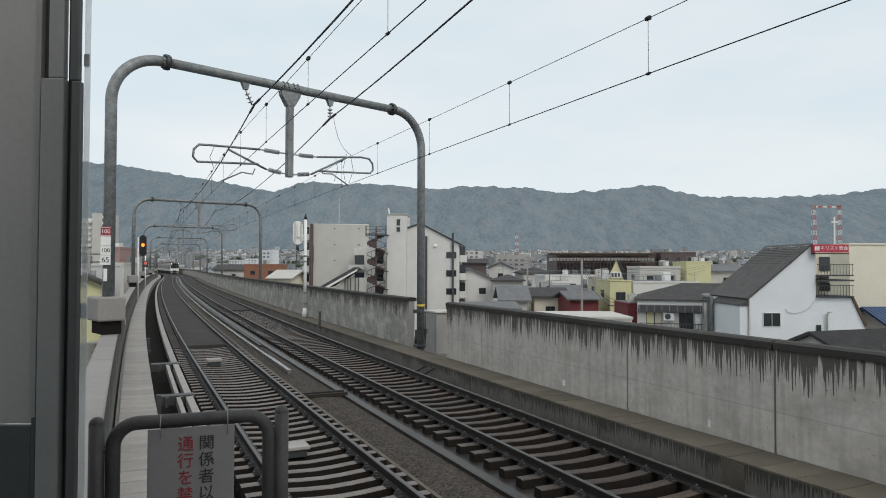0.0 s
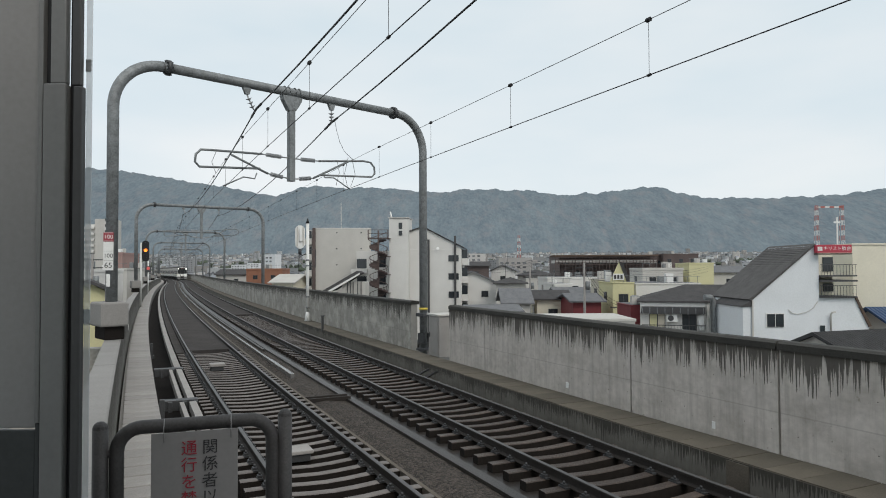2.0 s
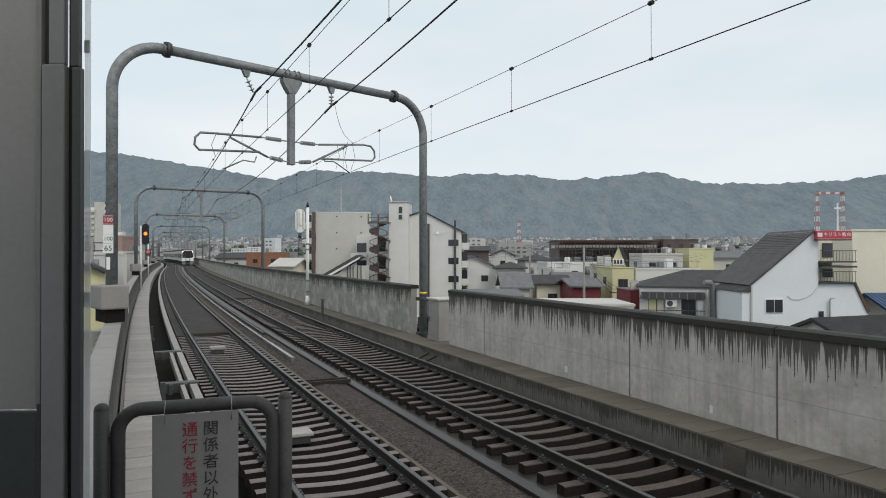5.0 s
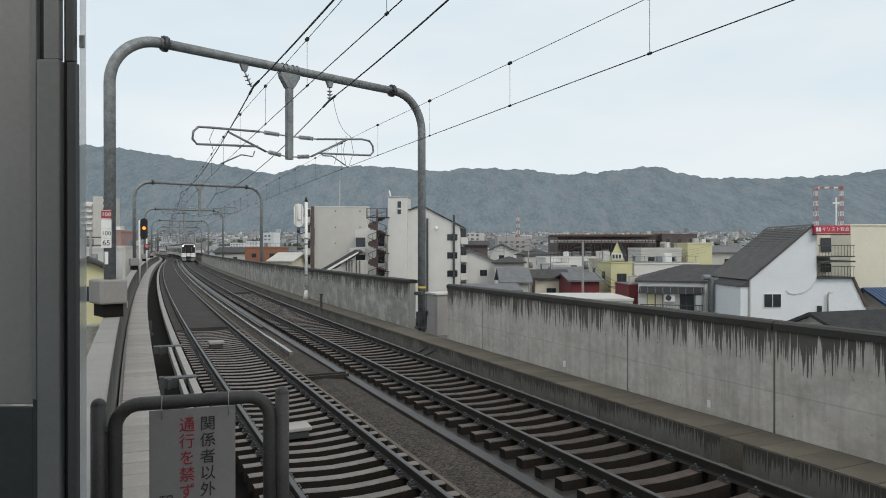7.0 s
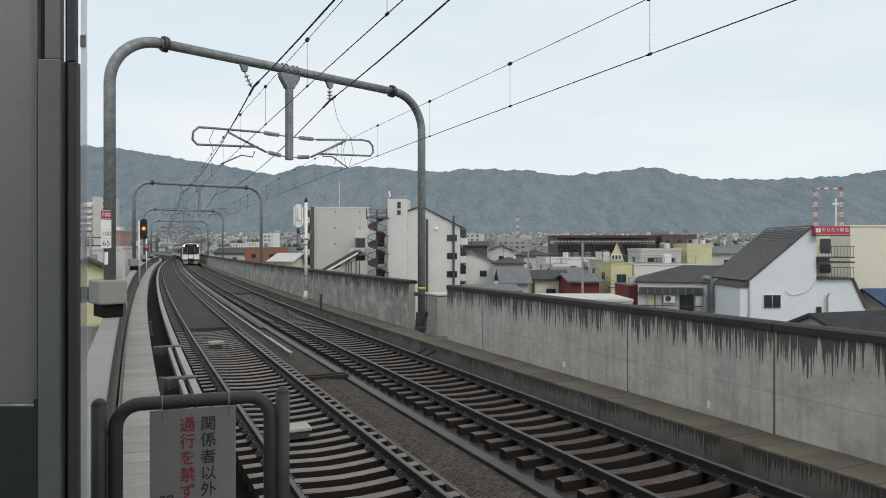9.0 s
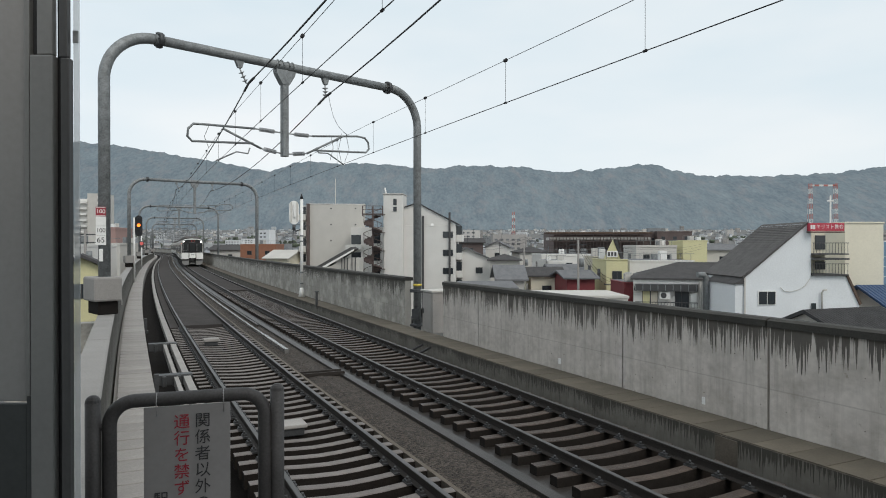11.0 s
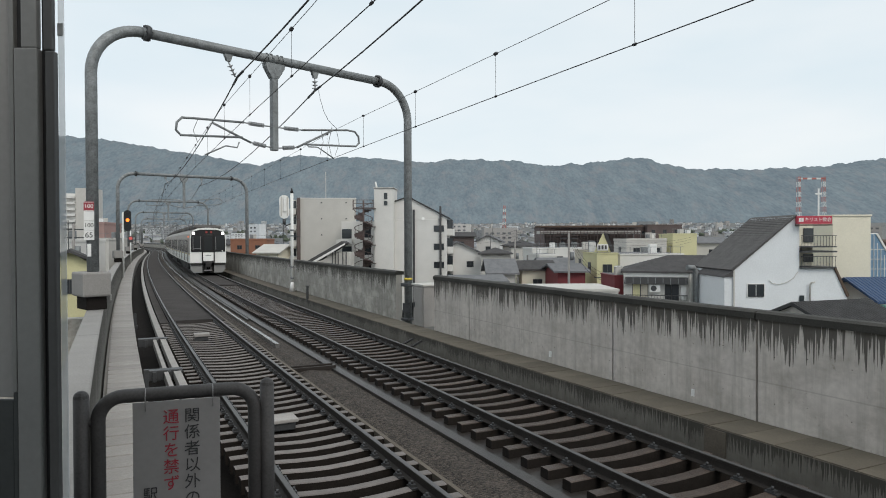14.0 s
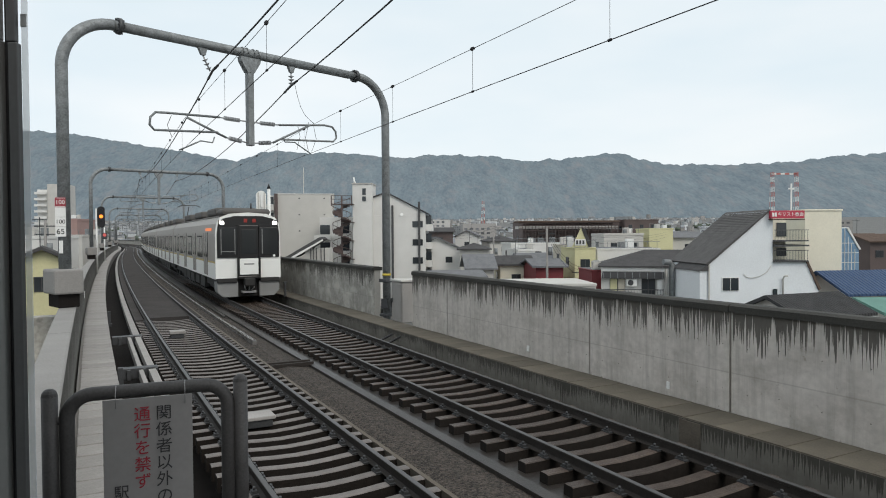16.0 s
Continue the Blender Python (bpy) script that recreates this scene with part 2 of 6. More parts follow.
M_ROOFGREY = mat("grey_roof_tiles", (0.165, 0.168, 0.175), 0.95, vary=0.25, scale=1.5, bump=0.4, fine=14, spec=0.1)
M_ROOFTILE = mat("dark_ribbed_roof_tiles", (0.062, 0.062, 0.063), 0.9, vary=0.3, scale=1.5, bump=0, fine=14, spec=0.1)
t_n, t_l = M_ROOFTILE.node_tree.nodes, M_ROOFTILE.node_tree.links
t_w, t_c, t_b = t_n.new("ShaderNodeTexWave"), t_n.new("ShaderNodeTexCoord"), t_n.new("ShaderNodeBump")
t_w.inputs["Scale"].default_value, t_w.inputs["Distortion"].default_value = 1.25, 0.3
t_b.inputs["Strength"].default_value, t_b.inputs["Distance"].default_value = 1.0, 0.12
t_l.new(t_c.outputs["Object"], t_w.inputs["Vector"])
t_l.new(t_w.outputs["Fac"], t_b.inputs["Height"])
t_l.new(t_b.outputs["Normal"], t_n["Principled BSDF"].inputs["Normal"])
M_ROOFCOURSE = mat("charcoal_lapped_roof_slates", (0.125, 0.12, 0.118), 0.95, vary=0.25, scale=1.5, bump=0, fine=14, spec=0.1)
t_n, t_l = M_ROOFCOURSE.node_tree.nodes, M_ROOFCOURSE.node_tree.links
t_w, t_c, t_b = t_n.new("ShaderNodeTexWave"), t_n.new("ShaderNodeTexCoord"), t_n.new("ShaderNodeBump")
t_w.bands_direction, t_w.wave_profile = "Z", "SAW"
t_w.inputs["Scale"].default_value = 1.1
t_b.inputs["Strength"].default_value, t_b.inputs["Distance"].default_value = 0.7, 0.06
t_l.new(t_c.outputs["Object"], t_w.inputs["Vector"])
t_l.new(t_w.outputs["Fac"], t_b.inputs["Height"])
t_l.new(t_b.outputs["Normal"], t_n["Principled BSDF"].inputs["Normal"])
M_ROOFBROWN = mat("brown_roof_tiles", (0.11, 0.08, 0.065), 0.95, vary=0.25, scale=1.5, bump=0.4, fine=14, spec=0.1)
M_ROOFBLUE = mat("blue_sheet_roof", (0.035, 0.07, 0.15), 0.6, vary=0.15, scale=1, bump=0.2)
t_n, t_l = M_ROOFBLUE.node_tree.nodes, M_ROOFBLUE.node_tree.links
t_w, t_c, t_b = t_n.new("ShaderNodeTexWave"), t_n.new("ShaderNodeTexCoord"), t_n.new("ShaderNodeBump")
t_w.inputs["Scale"].default_value = 0.9
t_b.inputs["Strength"].default_value, t_b.inputs["Distance"].default_value = 1.0, 0.12
t_l.new(t_c.outputs["Object"], t_w.inputs["Vector"])
t_l.new(t_w.outputs["Fac"], t_b.inputs["Height"])
t_l.new(t_b.outputs["Normal"], t_n["Principled BSDF"].inputs["Normal"])
M_ROOFGREEN = mat("green_sheet_roof", (0.10, 0.22, 0.18), 0.6, vary=0.15, scale=1, bump=0.2)
M_PALEGLASS = mat("pale_glass_edge", (0.62, 0.66, 0.68), 0.3, vary=0.08, bump=0)
M_PALEGLASS.node_tree.nodes["Principled BSDF"].inputs["Alpha"].default_value = 0.4
M_BLUEGLASS = mat("blue_glass_cladding", (0.15, 0.25, 0.36), 0.3, vary=0.2, scale=0.7, bump=0)
M_BRICKPINK = mat("pink_render", (0.33, 0.22, 0.20), 0.85, vary=0.1, scale=0.5, bump=0.1, fine=9)
M_GLASS = mat("dark_window_glass", (0.03, 0.035, 0.04), 0.08, vary=0.2, scale=0.7, bump=0, spec=0.6)
M_FRAME = mat("dark_window_frame", (0.06, 0.06, 0.062), 0.5, vary=0.1, bump=0)
M_BROWNSTEEL = mat("rust_brown_stair_steel", (0.085, 0.06, 0.055), 0.6, vary=0.3, scale=4, bump=0.1)
M_SIGNRED = mat("red_sign_board", (0.46, 0.05, 0.08), 0.5, vary=0.08, bump=0)
M_TOWERRED = mat("orange_red_lattice", (0.40, 0.13, 0.11), 0.6, vary=0.1, bump=0)
M_TOWERWHITE = mat("white_lattice", (0.65, 0.65, 0.63), 0.6, vary=0.1, bump=0)
M_GROUND = mat("town_ground", (0.13, 0.13, 0.125), 0.9, vary=0.35, scale=0.05, bump=0.1, fine=0.6)
M_SILVER = mat("train_silver_grey", (0.29, 0.265, 0.24), 0.4, 0.15, vary=0.06, scale=2, bump=0.02)
M_TRAINWHITE = mat("train_white_enamel", (0.80, 0.80, 0.77), 0.3, vary=0.04, scale=2, bump=0.01)
M_TRAINBLACK = mat("train_black_mask", (0.016, 0.015, 0.015), 0.25, vary=0.15, scale=2, bump=0)
M_TRAINGLASS = mat("train_window_glass", (0.022, 0.024, 0.025), 0.10, vary=0.2, scale=1, bump=0, spec=0.3)
M_UNDER = mat("underframe_grime", (0.028, 0.027, 0.026), 0.8, vary=0.3, scale=3, bump=0.2)
M_SKIRT = mat("train_grey_skirt", (0.24, 0.24, 0.235), 0.5, vary=0.1, scale=2, bump=0.03)
M_ROOFTRAIN = mat("train_roof_grey", (0.10, 0.095, 0.09), 0.8, vary=0.2, scale=2, bump=0.1)
M_YELLOWLINE = mat("train_yellow_line", (0.48, 0.36, 0.10), 0.4, vary=0.05, bump=0)
M_HEADLAMP = glow("headlamp_glow", (1.0, 0.97, 0.92), 6.0)
M_LED = glow("red_led", (0.22, 0.015, 0.01), 0.12)
M_LEDAMBER = glow("amber_led", (0.8, 0.20, 0.06), 0.7)
M_SIGNAL = glow("amber_signal_lamp", (1.0, 0.20, 0.02), 2.2)
M_SIGNALRED = glow("red_signal_lamp", (0.5, 0.09, 0.08), 0.35)


# ---- mesh helpers ----
def obj(name, bm, material, parent=None, label=""):
    me = bpy.data.meshes.new(name)
    bm.normal_update()
    bm.to_mesh(me)
    bm.free()
    for m in (material if isinstance(material, (list, tuple)) else [material]):
        me.materials.append(m)
    ob = new(name, me)
    if parent:
        ob.parent = parent
    if label:
        ob["label"] = label
    return ob


def part(name, bm, material, parent, label=""):
    return obj(name, bm, material, parent, label)


def empty(name, m=None):
    ob = new(name)
    ob.empty_display_size = 0.2
    if m is not None:
        ob.matrix_basis = m
    return ob


def box(bm, x0, x1, y0, y1, z0, z1, bevel=0.0, mi=0):
    co = [(x0, y0, z0), (x1, y0, z0), (x1, y1, z0), (x0, y1, z0), (x0, y0, z1), (x1, y0, z1), (x1, y1, z1), (x0, y1, z1)]
    v = [bm.verts.new(c) for c in co]
    fs = [bm.faces.new([v[i] for i in q]) for q in ((3, 2, 1, 0), (4, 5, 6, 7), (0, 1, 5, 4), (1, 2, 6, 5), (2, 3, 7, 6), (3, 0, 4, 7))]
    for f in fs:
        f.material_index = mi
    if bevel:
        es = list({e for f in fs for e in f.edges})
        bmesh.ops.bevel(bm, geom=es, offset=bevel, segments=2, profile=0.5, affect="EDGES")
    return v


def boxed(x0, x1, y0, y1, z0, z1, bevel=0.0):
    bm = bmesh.new()
    box(bm, x0, x1, y0, y1, z0, z1, bevel)
    return bm


def tube(bm, pts, r, n=10, cap=True, r2=None):
    """A pipe along a line of points."""
    pts = [Vector(p) for p in pts]
    rings, up = [], None
    for i, p in enumerate(pts):
        d = (pts[min(i + 1, len(pts) - 1)] - pts[max(i - 1, 0)]).normalized()
        if up is None:
            up = d.orthogonal().normalized()
        a = (up - d * up.dot(d)).normalized()
        up, b = a, d.cross(a)
        rr = r if r2 is None else r + (r2 - r) * i / (len(pts) - 1)
        rings.append([bm.verts.new(p + (a * math.cos(2 * math.pi * j / n) + b * math.sin(2 * math.pi * j / n)) * rr) for j in range(n)])
    for u, w in zip(rings, rings[1:]):
        for j in range(n):
            bm.faces.new((u[j], u[(j + 1) % n], w[(j + 1) % n], w[j])).smooth = n > 5
    if cap:
        bm.faces.new(rings[0][::-1])
        bm.faces.new(rings[-1])
    return bm


def piped(pts, r, n=10, r2=None):
    bm = tube(bmesh.new(), pts, r, n, True, r2)
    bmesh.ops.recalc_face_normals(bm, faces=bm.faces)
    return bm


def arc(c, r, a0, a1, n, ax, ay):
    c, ax, ay = Vector(c), Vector(ax), Vector(ay)
    return [c + (ax * math.cos(a) + ay * math.sin(a)) * r for a in (a0 + (a1 - a0) * i / n for i in range(n + 1))]


def prism(bm, poly, y0, y1, mi=0):
    """A polygon in x, z pushed along y."""
    a = [bm.verts.new((x, y0, z)) for x, z in poly]
    b = [bm.verts.new((x, y1, z)) for x, z in poly]
    k = len(poly)
    fs = [bm.faces.new(a), bm.faces.new(b[::-1])] + [bm.faces.new((a[i], b[i], b[(i + 1) % k], a[(i + 1) % k])) for i in range(k)]
    for f in fs:
        f.material_index = mi
    bmesh.ops.recalc_face_normals(bm, faces=fs)
    return bm


# ---- the line's course: metres along, metres to the right of the camera's foot, height over the rail ----
STEP = 0.5
CH = np.arange(-30, 470, STEP)
BEND = np.interp(CH, [0, 24.59848, 49.41850, 99.94291, 150, 175], [0.00082, 0.00082, 0.00042, 0.00030, 0.00030, -0.0007])
ZERO = int(np.argmin(abs(CH)))
TURN = np.cumsum(BEND) * STEP
TURN = 0.44262 - (TURN - TURN[ZERO])
CX, CY = np.cumsum(-np.sin(TURN)) * STEP, np.cumsum(np.cos(TURN)) * STEP
CX, CY = CX - CX[ZERO], CY - CY[ZERO]
FALL = -0.00099
LEFT, GAP = 2.57353, 3.65670
RIGHT = LEFT + GAP
GAUGE = 0.7525


def heading(s):
    return float(np.interp(s, CH, TURN))


def on(s, o, z=0.0):
    t = heading(s)
    return Vector((float(np.interp(s, CH, CX)) + math.cos(t) * o, float(np.interp(s, CH, CY)) + math.sin(t) * o, z + FALL * max(0.0, s - 20)))


def at(s, o, z=0.0):
    """A pose on the line: local x to the right of the track, local y along it."""
    return Matrix.Translation(on(s, o, z)) @ Matrix.Rotation(heading(s), 4, "Z")


def stations(s0, s1):
    out, s = [s0], s0
    while s < s1 - 1e-6:
        s = min(s1, s + (1.5 if s < 60 else 4.0))
        out.append(s)
    return out


def sweep(profile, s0, s1, bm=None, closed=True, mi=None):
    """A cross-section (offset, height) drawn along the line, with a map of (metres along, height)."""
    bm = bm or bmesh.new()
    uv = bm.loops.layers.uv.verify()
    rings = []
    for s in stations(s0, s1):
        rings.append((s, [bm.verts.new(on(s, o, z)) for o, z in profile]))
    k = len(profile)
    for (sa, a), (sb, b) in zip(rings, rings[1:]):
        for i in range(k if closed else k - 1):
            j = (i + 1) % k
            f = bm.faces.new((a[i], b[i], b[j], a[j]))
            for lp, q in zip(f.loops, ((sa, profile[i][1]), (sb, profile[i][1]), (sb, profile[j][1]), (sa, profile[j][1]))):
                lp[uv].uv = q
            if mi:
                f.material_index = mi[i]
    if closed:
        bm.faces.new(rings[0][1])
        bm.faces.new(rings[-1][1][::-1])
    bmesh.ops.recalc_face_normals(bm, faces=bm.faces)
    return bm


def rect(o0, o1, z0, z1):
    return [(o0, z0), (o1, z0), (o1, z1), (o0, z1)]


END = 420.0
GROUND = -8.5

# ---- ground, hills ----
bm = bmesh.new()
bmesh.ops.create_grid(bm, x_segments=60, y_segments=60, size=4600)
for v in bm.verts:
    v.co.z = GROUND - 1.5 + max(0.0, v.co.y - 900) * 0.036
tagged(obj("ground", bm, M_GROUND), "grey built-up plain below the viaduct", "ground", kind="structure")


def hills(name, y, ctrl, base, wob, seed, material, label):
    """A range of hills: a crest over x, falling towards the viewer in spurs and gullies."""
    xs = np.linspace(-3400, 3400, 460)
    cx_, cz_ = zip(*ctrl)
    bm, rows = bmesh.new(), []
    for k in range(40):
        q = k / 39
        row = []
        for x in xs:
            crest = float(np.interp(x, cx_, cz_)) + wob * (noise.noise((x / 70, seed, 0)) + 0.5 * noise.noise((x / 24, seed, 3)))
            spur = noise.noise((x / 250 + q * 0.7, seed + 4, q * 0.7)) + 0.45 * noise.noise((x / 90 - q * 0.8, seed, q * 0.9)) + 0.16 * noise.noise((x / 30, seed + 9, q * 4))
            z = base + (crest - base) * (q ** 0.9) + spur * 58 * math.sin(math.pi * q)
            row.append(bm.verts.new((x, y - 900 * (1 - q) + spur * 150 * (1 - q), z)))
        rows.append(row)
    for a, b in zip(rows, rows[1:]):
        for i in range(len(xs) - 1):
            bm.faces.new((a[i], a[i + 1], b[i + 1], b[i])).smooth = True
    return tagged(obj(name, bm, material), label, "mountain", kind="structure")


def hill_material(name, leaf, autumn, haze, haze_strength):
    """Wooded slopes, with the mist of a few kilometres painted in as emission."""
    m = mat(name, leaf, 0.95, vary=0.95, scale=0.012, bump=0, fine=0.07)
    n, l = m.node_tree.nodes, m.node_tree.links
    b = n["Principled BSDF"]
    src = b.inputs["Base Color"].links[0].from_socket
    co, no, rp, mix = n.new("ShaderNodeTexCoord"), n.new("ShaderNodeTexNoise"), n.new("ShaderNodeMapRange"), n.new("ShaderNodeMix")
    no.inputs["Scale"].default_value, no.inputs["Detail"].default_value, no.inputs["Roughness"].default_value = 0.016, 8.0, 0.68
    rp.inputs["From Min"].default_value, rp.inputs["From Max"].default_value = 0.5, 0.72
    mix.data_type = "RGBA"
    l.new(co.outputs["Object"], no.inputs["Vector"])
    l.new(no.outputs["Fac"], rp.inputs["Value"])
    l.new(rp.outputs["Result"], mix.inputs["Factor"])
    l.new(src, mix.inputs["A"])
    mix.inputs["B"].default_value = (*autumn, 1)
    l.new(mix.outputs["Result"], b.inputs["Base Color"])
    b.inputs["Specular IOR Level"].default_value = 0.0
    crowns, bu = n.new("ShaderNodeTexNoise"), n.new("ShaderNodeBump")
    crowns.inputs["Scale"].default_value, crowns.inputs["Detail"].default_value, crowns.inputs["Roughness"].default_value = 0.022, 6.0, 0.65
    bu.inputs["Strength"].default_value, bu.inputs["Distance"].default_value = 1.0, 45.0
    l.new(co.outputs["Object"], crowns.inputs["Vector"])
    l.new(crowns.outputs["Fac"], bu.inputs["Height"])
    l.new(bu.outputs["Normal"], b.inputs["Normal"])
    lie = n.new("ShaderNodeMapping")
    lie.inputs["Scale"].default_value = (1.0, 0.12, 1.0)
    l.new(co.outputs["Object"], lie.inputs["Vector"])
    for q in n:
        if q.bl_idname == "ShaderNodeTexNoise":
            l.new(lie.outputs["Vector"], q.inputs["Vector"])
    # The slope itself glows blue-grey to stand for the haze before it.
    b.inputs["Emission Color"].default_value = (*haze, 1)
    b.inputs["Emission Strength"].default_value = haze_strength
    return m


M_HILL = hill_material("haze_glow_wooded_slope", (0.052, 0.057, 0.052), (0.112, 0.086, 0.068), (0.130, 0.170, 0.203), 1.0)
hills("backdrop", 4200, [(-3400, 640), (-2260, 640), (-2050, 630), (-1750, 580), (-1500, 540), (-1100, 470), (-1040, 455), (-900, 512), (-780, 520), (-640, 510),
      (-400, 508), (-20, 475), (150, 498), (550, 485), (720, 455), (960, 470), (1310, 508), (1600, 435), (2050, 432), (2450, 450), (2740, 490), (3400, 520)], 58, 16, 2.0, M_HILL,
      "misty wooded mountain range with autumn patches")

# ---- viaduct deck and its bands ----
PARA_L, WALL_R = -0.18060, 8.90563
SOLE = -0.75
deck = tagged(obj("viaduct_deck", sweep(rect(PARA_L - 0.9, WALL_R + 0.9, -2.0, SOLE), -12, END), M_SHADECONC), "concrete viaduct deck, near black for the shade between sleepers", "viaduct", kind="structure")
for k in range(28):
    pier = tagged(obj("viaduct_pier", boxed(-3.2, 3.2, -0.7, 0.7, GROUND - 1.5, -2.0, 0.05), M_CONC), "grey concrete viaduct pier under the deck", "pier", "viaduct piers", kind="structure")
    pier.matrix_basis = at(6.0 + 15 * k, 4.4)
    pier.location.z = 0.0
tagged(obj("gravel_strip", sweep([(3.62, SOLE), (4.62, SOLE), (4.62, -0.26), (4.1, -0.20), (3.62, -0.27)], -4, END), M_GRAVEL), "brown gravel strip between the tracks", "gravel", kind="stuff")
tagged(obj("concrete_strip", sweep([(4.62, SOLE), (5.35, SOLE), (5.35, -0.30), (4.80, -0.28), (4.80, -0.20), (4.62, -0.20)], -4, END), M_STRIP), "wet concrete edge strip beside the track", "kerb", kind="structure")
tagged(obj("walkway", sweep([(WALL_R - 0.86, SOLE), (WALL_R, SOLE), (WALL_R, -0.01), (WALL_R - 0.86, -0.01)], -4, END, mi=[0, 0, 0, 1]), [M_WALKWAY, M_KERB]), "brownish concrete walkway with stained kerb face", "walkway", kind="structure")

# paving slabs near the platform end of the walkway
way = bpy.data.objects["walkway"]
bm = boxed(-0.42, 0.40, -0.272, 0.272, 0.0, 0.022, 0.004)
flag = bpy.data.meshes.new("slab")
bm.to_mesh(flag)
bm.free()
flag.materials.append(M_SLAB)
for i in range(64):
    ob = new("slab", flag)
    ob.parent, ob.matrix_basis = way, at(2.0 + i * 0.56, WALL_R - 0.43, -0.012 + 0.003 * math.sin(i * 4.7)) @ Matrix.Rotation(0.006 * math.sin(i * 2.9), 4, "Z")

# parapets: right in panels with open joints, left in one run
TOP_R = 1.69507
wall_r = tagged(empty("wall_right"), "water-stained concrete viaduct parapet", "wall", kind="structure")
joints = [-6.0, 0.5, 3.9, 7.18, 10.53, 16.6, 18.95]
for a, b in zip(joints, joints[1:]):
    part("panel", sweep(rect(WALL_R, WALL_R + 0.22, -0.3, TOP_R - 0.13), a + 0.02, b - 0.02), M_WALL, wall_r)
joints = [22.1] + [22.1 + 9.6 * i for i in range(1, 10)] + [150.0, 260.0, END]
for a, b in zip(joints, joints[1:]):
    part("panel", sweep(rect(WALL_R, WALL_R + 0.22, -0.3, TOP_R - 0.13), a + 0.02, b - 0.02), M_WALLFLAKED, wall_r)
for a, b in ((-6.0, 7.165), (7.195, 18.9), (22.1, 60.0), (60.02, END)):
    part("coping", sweep([(WALL_R - 0.05, TOP_R - 0.13), (WALL_R + 0.29, TOP_R - 0.13), (WALL_R + 0.29, TOP_R - 0.02), (WALL_R + 0.2, TOP_R), (WALL_R + 0.02, TOP_R), (WALL_R - 0.05, TOP_R - 0.03)], a, b), M_COPE, wall_r, "black mossy coping")
holes = bmesh.new()
for k in range(34):
    for z in (0.35, 1.05):
        c_ = on(1.2 + k * 0.56 + 0.1 * math.sin(k * 5.1), WALL_R - 0.001, z + 0.03 * math.sin(k * 2.3))
        n_ = on(1.2 + k * 0.56 + 0.1 * math.sin(k * 5.1), WALL_R - 0.004, z + 0.03 * math.sin(k * 2.3)) - c_
        tube(holes, [c_, c_ + n_], 0.007, 8)
part("tie_hole", holes, M_SHADECONC, wall_r)["kind"] = "stuff"
TOP_L = 1.15305
wall_l = tagged(empty("wall_left"), "pale concrete viaduct parapet", "wall", kind="structure")
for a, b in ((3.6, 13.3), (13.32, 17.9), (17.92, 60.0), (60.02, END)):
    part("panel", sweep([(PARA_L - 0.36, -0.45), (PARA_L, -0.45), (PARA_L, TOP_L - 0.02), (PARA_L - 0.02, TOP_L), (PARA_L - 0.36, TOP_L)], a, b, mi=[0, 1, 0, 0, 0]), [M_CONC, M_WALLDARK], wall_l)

bulk = tagged(obj("wall_bulkhead", boxed(-2.6, -0.56, 0.0, 0.4, -2.0, 0.85, 0.02), mat("mottled_concrete", (0.36, 0.345, 0.31), 0.85, vary=0.55, scale=2.2, bump=0.2, fine=7)), "mottled pale concrete bulkhead outside the parapet", "wall", kind="structure")
bulk.matrix_basis = at(19.2, 0)

# ---- tracks ----
RAIL_PROFILE = [(-0.064, -0.153), (0.064, -0.153), (0.064, -0.14), (0.012, -0.118), (0.008, -0.045), (0.0325, -0.034), (0.0325, -0.006), (0.026, 0.0), (-0.026, 0.0), (-0.0325, -0.006), (-0.0325, -0.034), (-0.008, -0.045), (-0.012, -0.118), (-0.064, -0.14)]


def rail(parent, o):
    return part("rail", sweep([(o + a, z) for a, z in RAIL_PROFILE], -11, END, mi=[0] * 6 + [1, 1, 1] + [0] * 5), [M_RAIL, M_RAILTOP], parent, "brown steel rail with a worn bright head")


def tie_mesh(length, width, dip, height, material, side):
    """A sleeper, its middle dipped; sides and ends take the shade-coloured material."""
    bm = bmesh.new()
    xs = [-length / 2, -0.62, -0.3, 0, 0.3, 0.62, length / 2]
    zs = [0, 0, -dip * 0.7, -dip, -dip * 0.7, 0, 0]
    rings = []
    for x, z in zip(xs, zs):
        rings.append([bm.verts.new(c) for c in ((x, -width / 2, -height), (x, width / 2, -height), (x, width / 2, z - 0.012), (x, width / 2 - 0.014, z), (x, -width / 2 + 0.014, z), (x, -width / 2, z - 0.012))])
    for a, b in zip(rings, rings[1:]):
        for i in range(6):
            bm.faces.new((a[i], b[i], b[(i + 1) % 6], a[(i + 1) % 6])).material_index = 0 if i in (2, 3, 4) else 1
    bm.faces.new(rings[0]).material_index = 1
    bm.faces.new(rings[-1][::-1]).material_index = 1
    bmesh.ops.recalc_face_normals(bm, faces=bm.faces)
    me = bpy.data.meshes.new("sleeper")
    bm.to_mesh(me)
    bm.free()
    me.materials.append(material)
    me.materials.append(side)
    return me


def clips_mesh(material):
    bm = bmesh.new()
    for r in (-GAUGE, GAUGE):
        box(bm, r - 0.13, r + 0.13, -0.09, 0.09, -0.003, 0.018)
        for sd in (-1, 1):
            box(bm, r + sd * 0.095 - 0.03, r + sd * 0.095 + 0.03, -0.05, 0.05, 0.018, 0.05)
            tube(bm, [(r + sd * 0.095, 0, 0.05), (r + sd * 0.095, 0, 0.085)], 0.018, 6)
    me = bpy.data.meshes.new("fastening")
    bm.to_mesh(me)
    bm.free()
    me.materials.append(material)
    return me


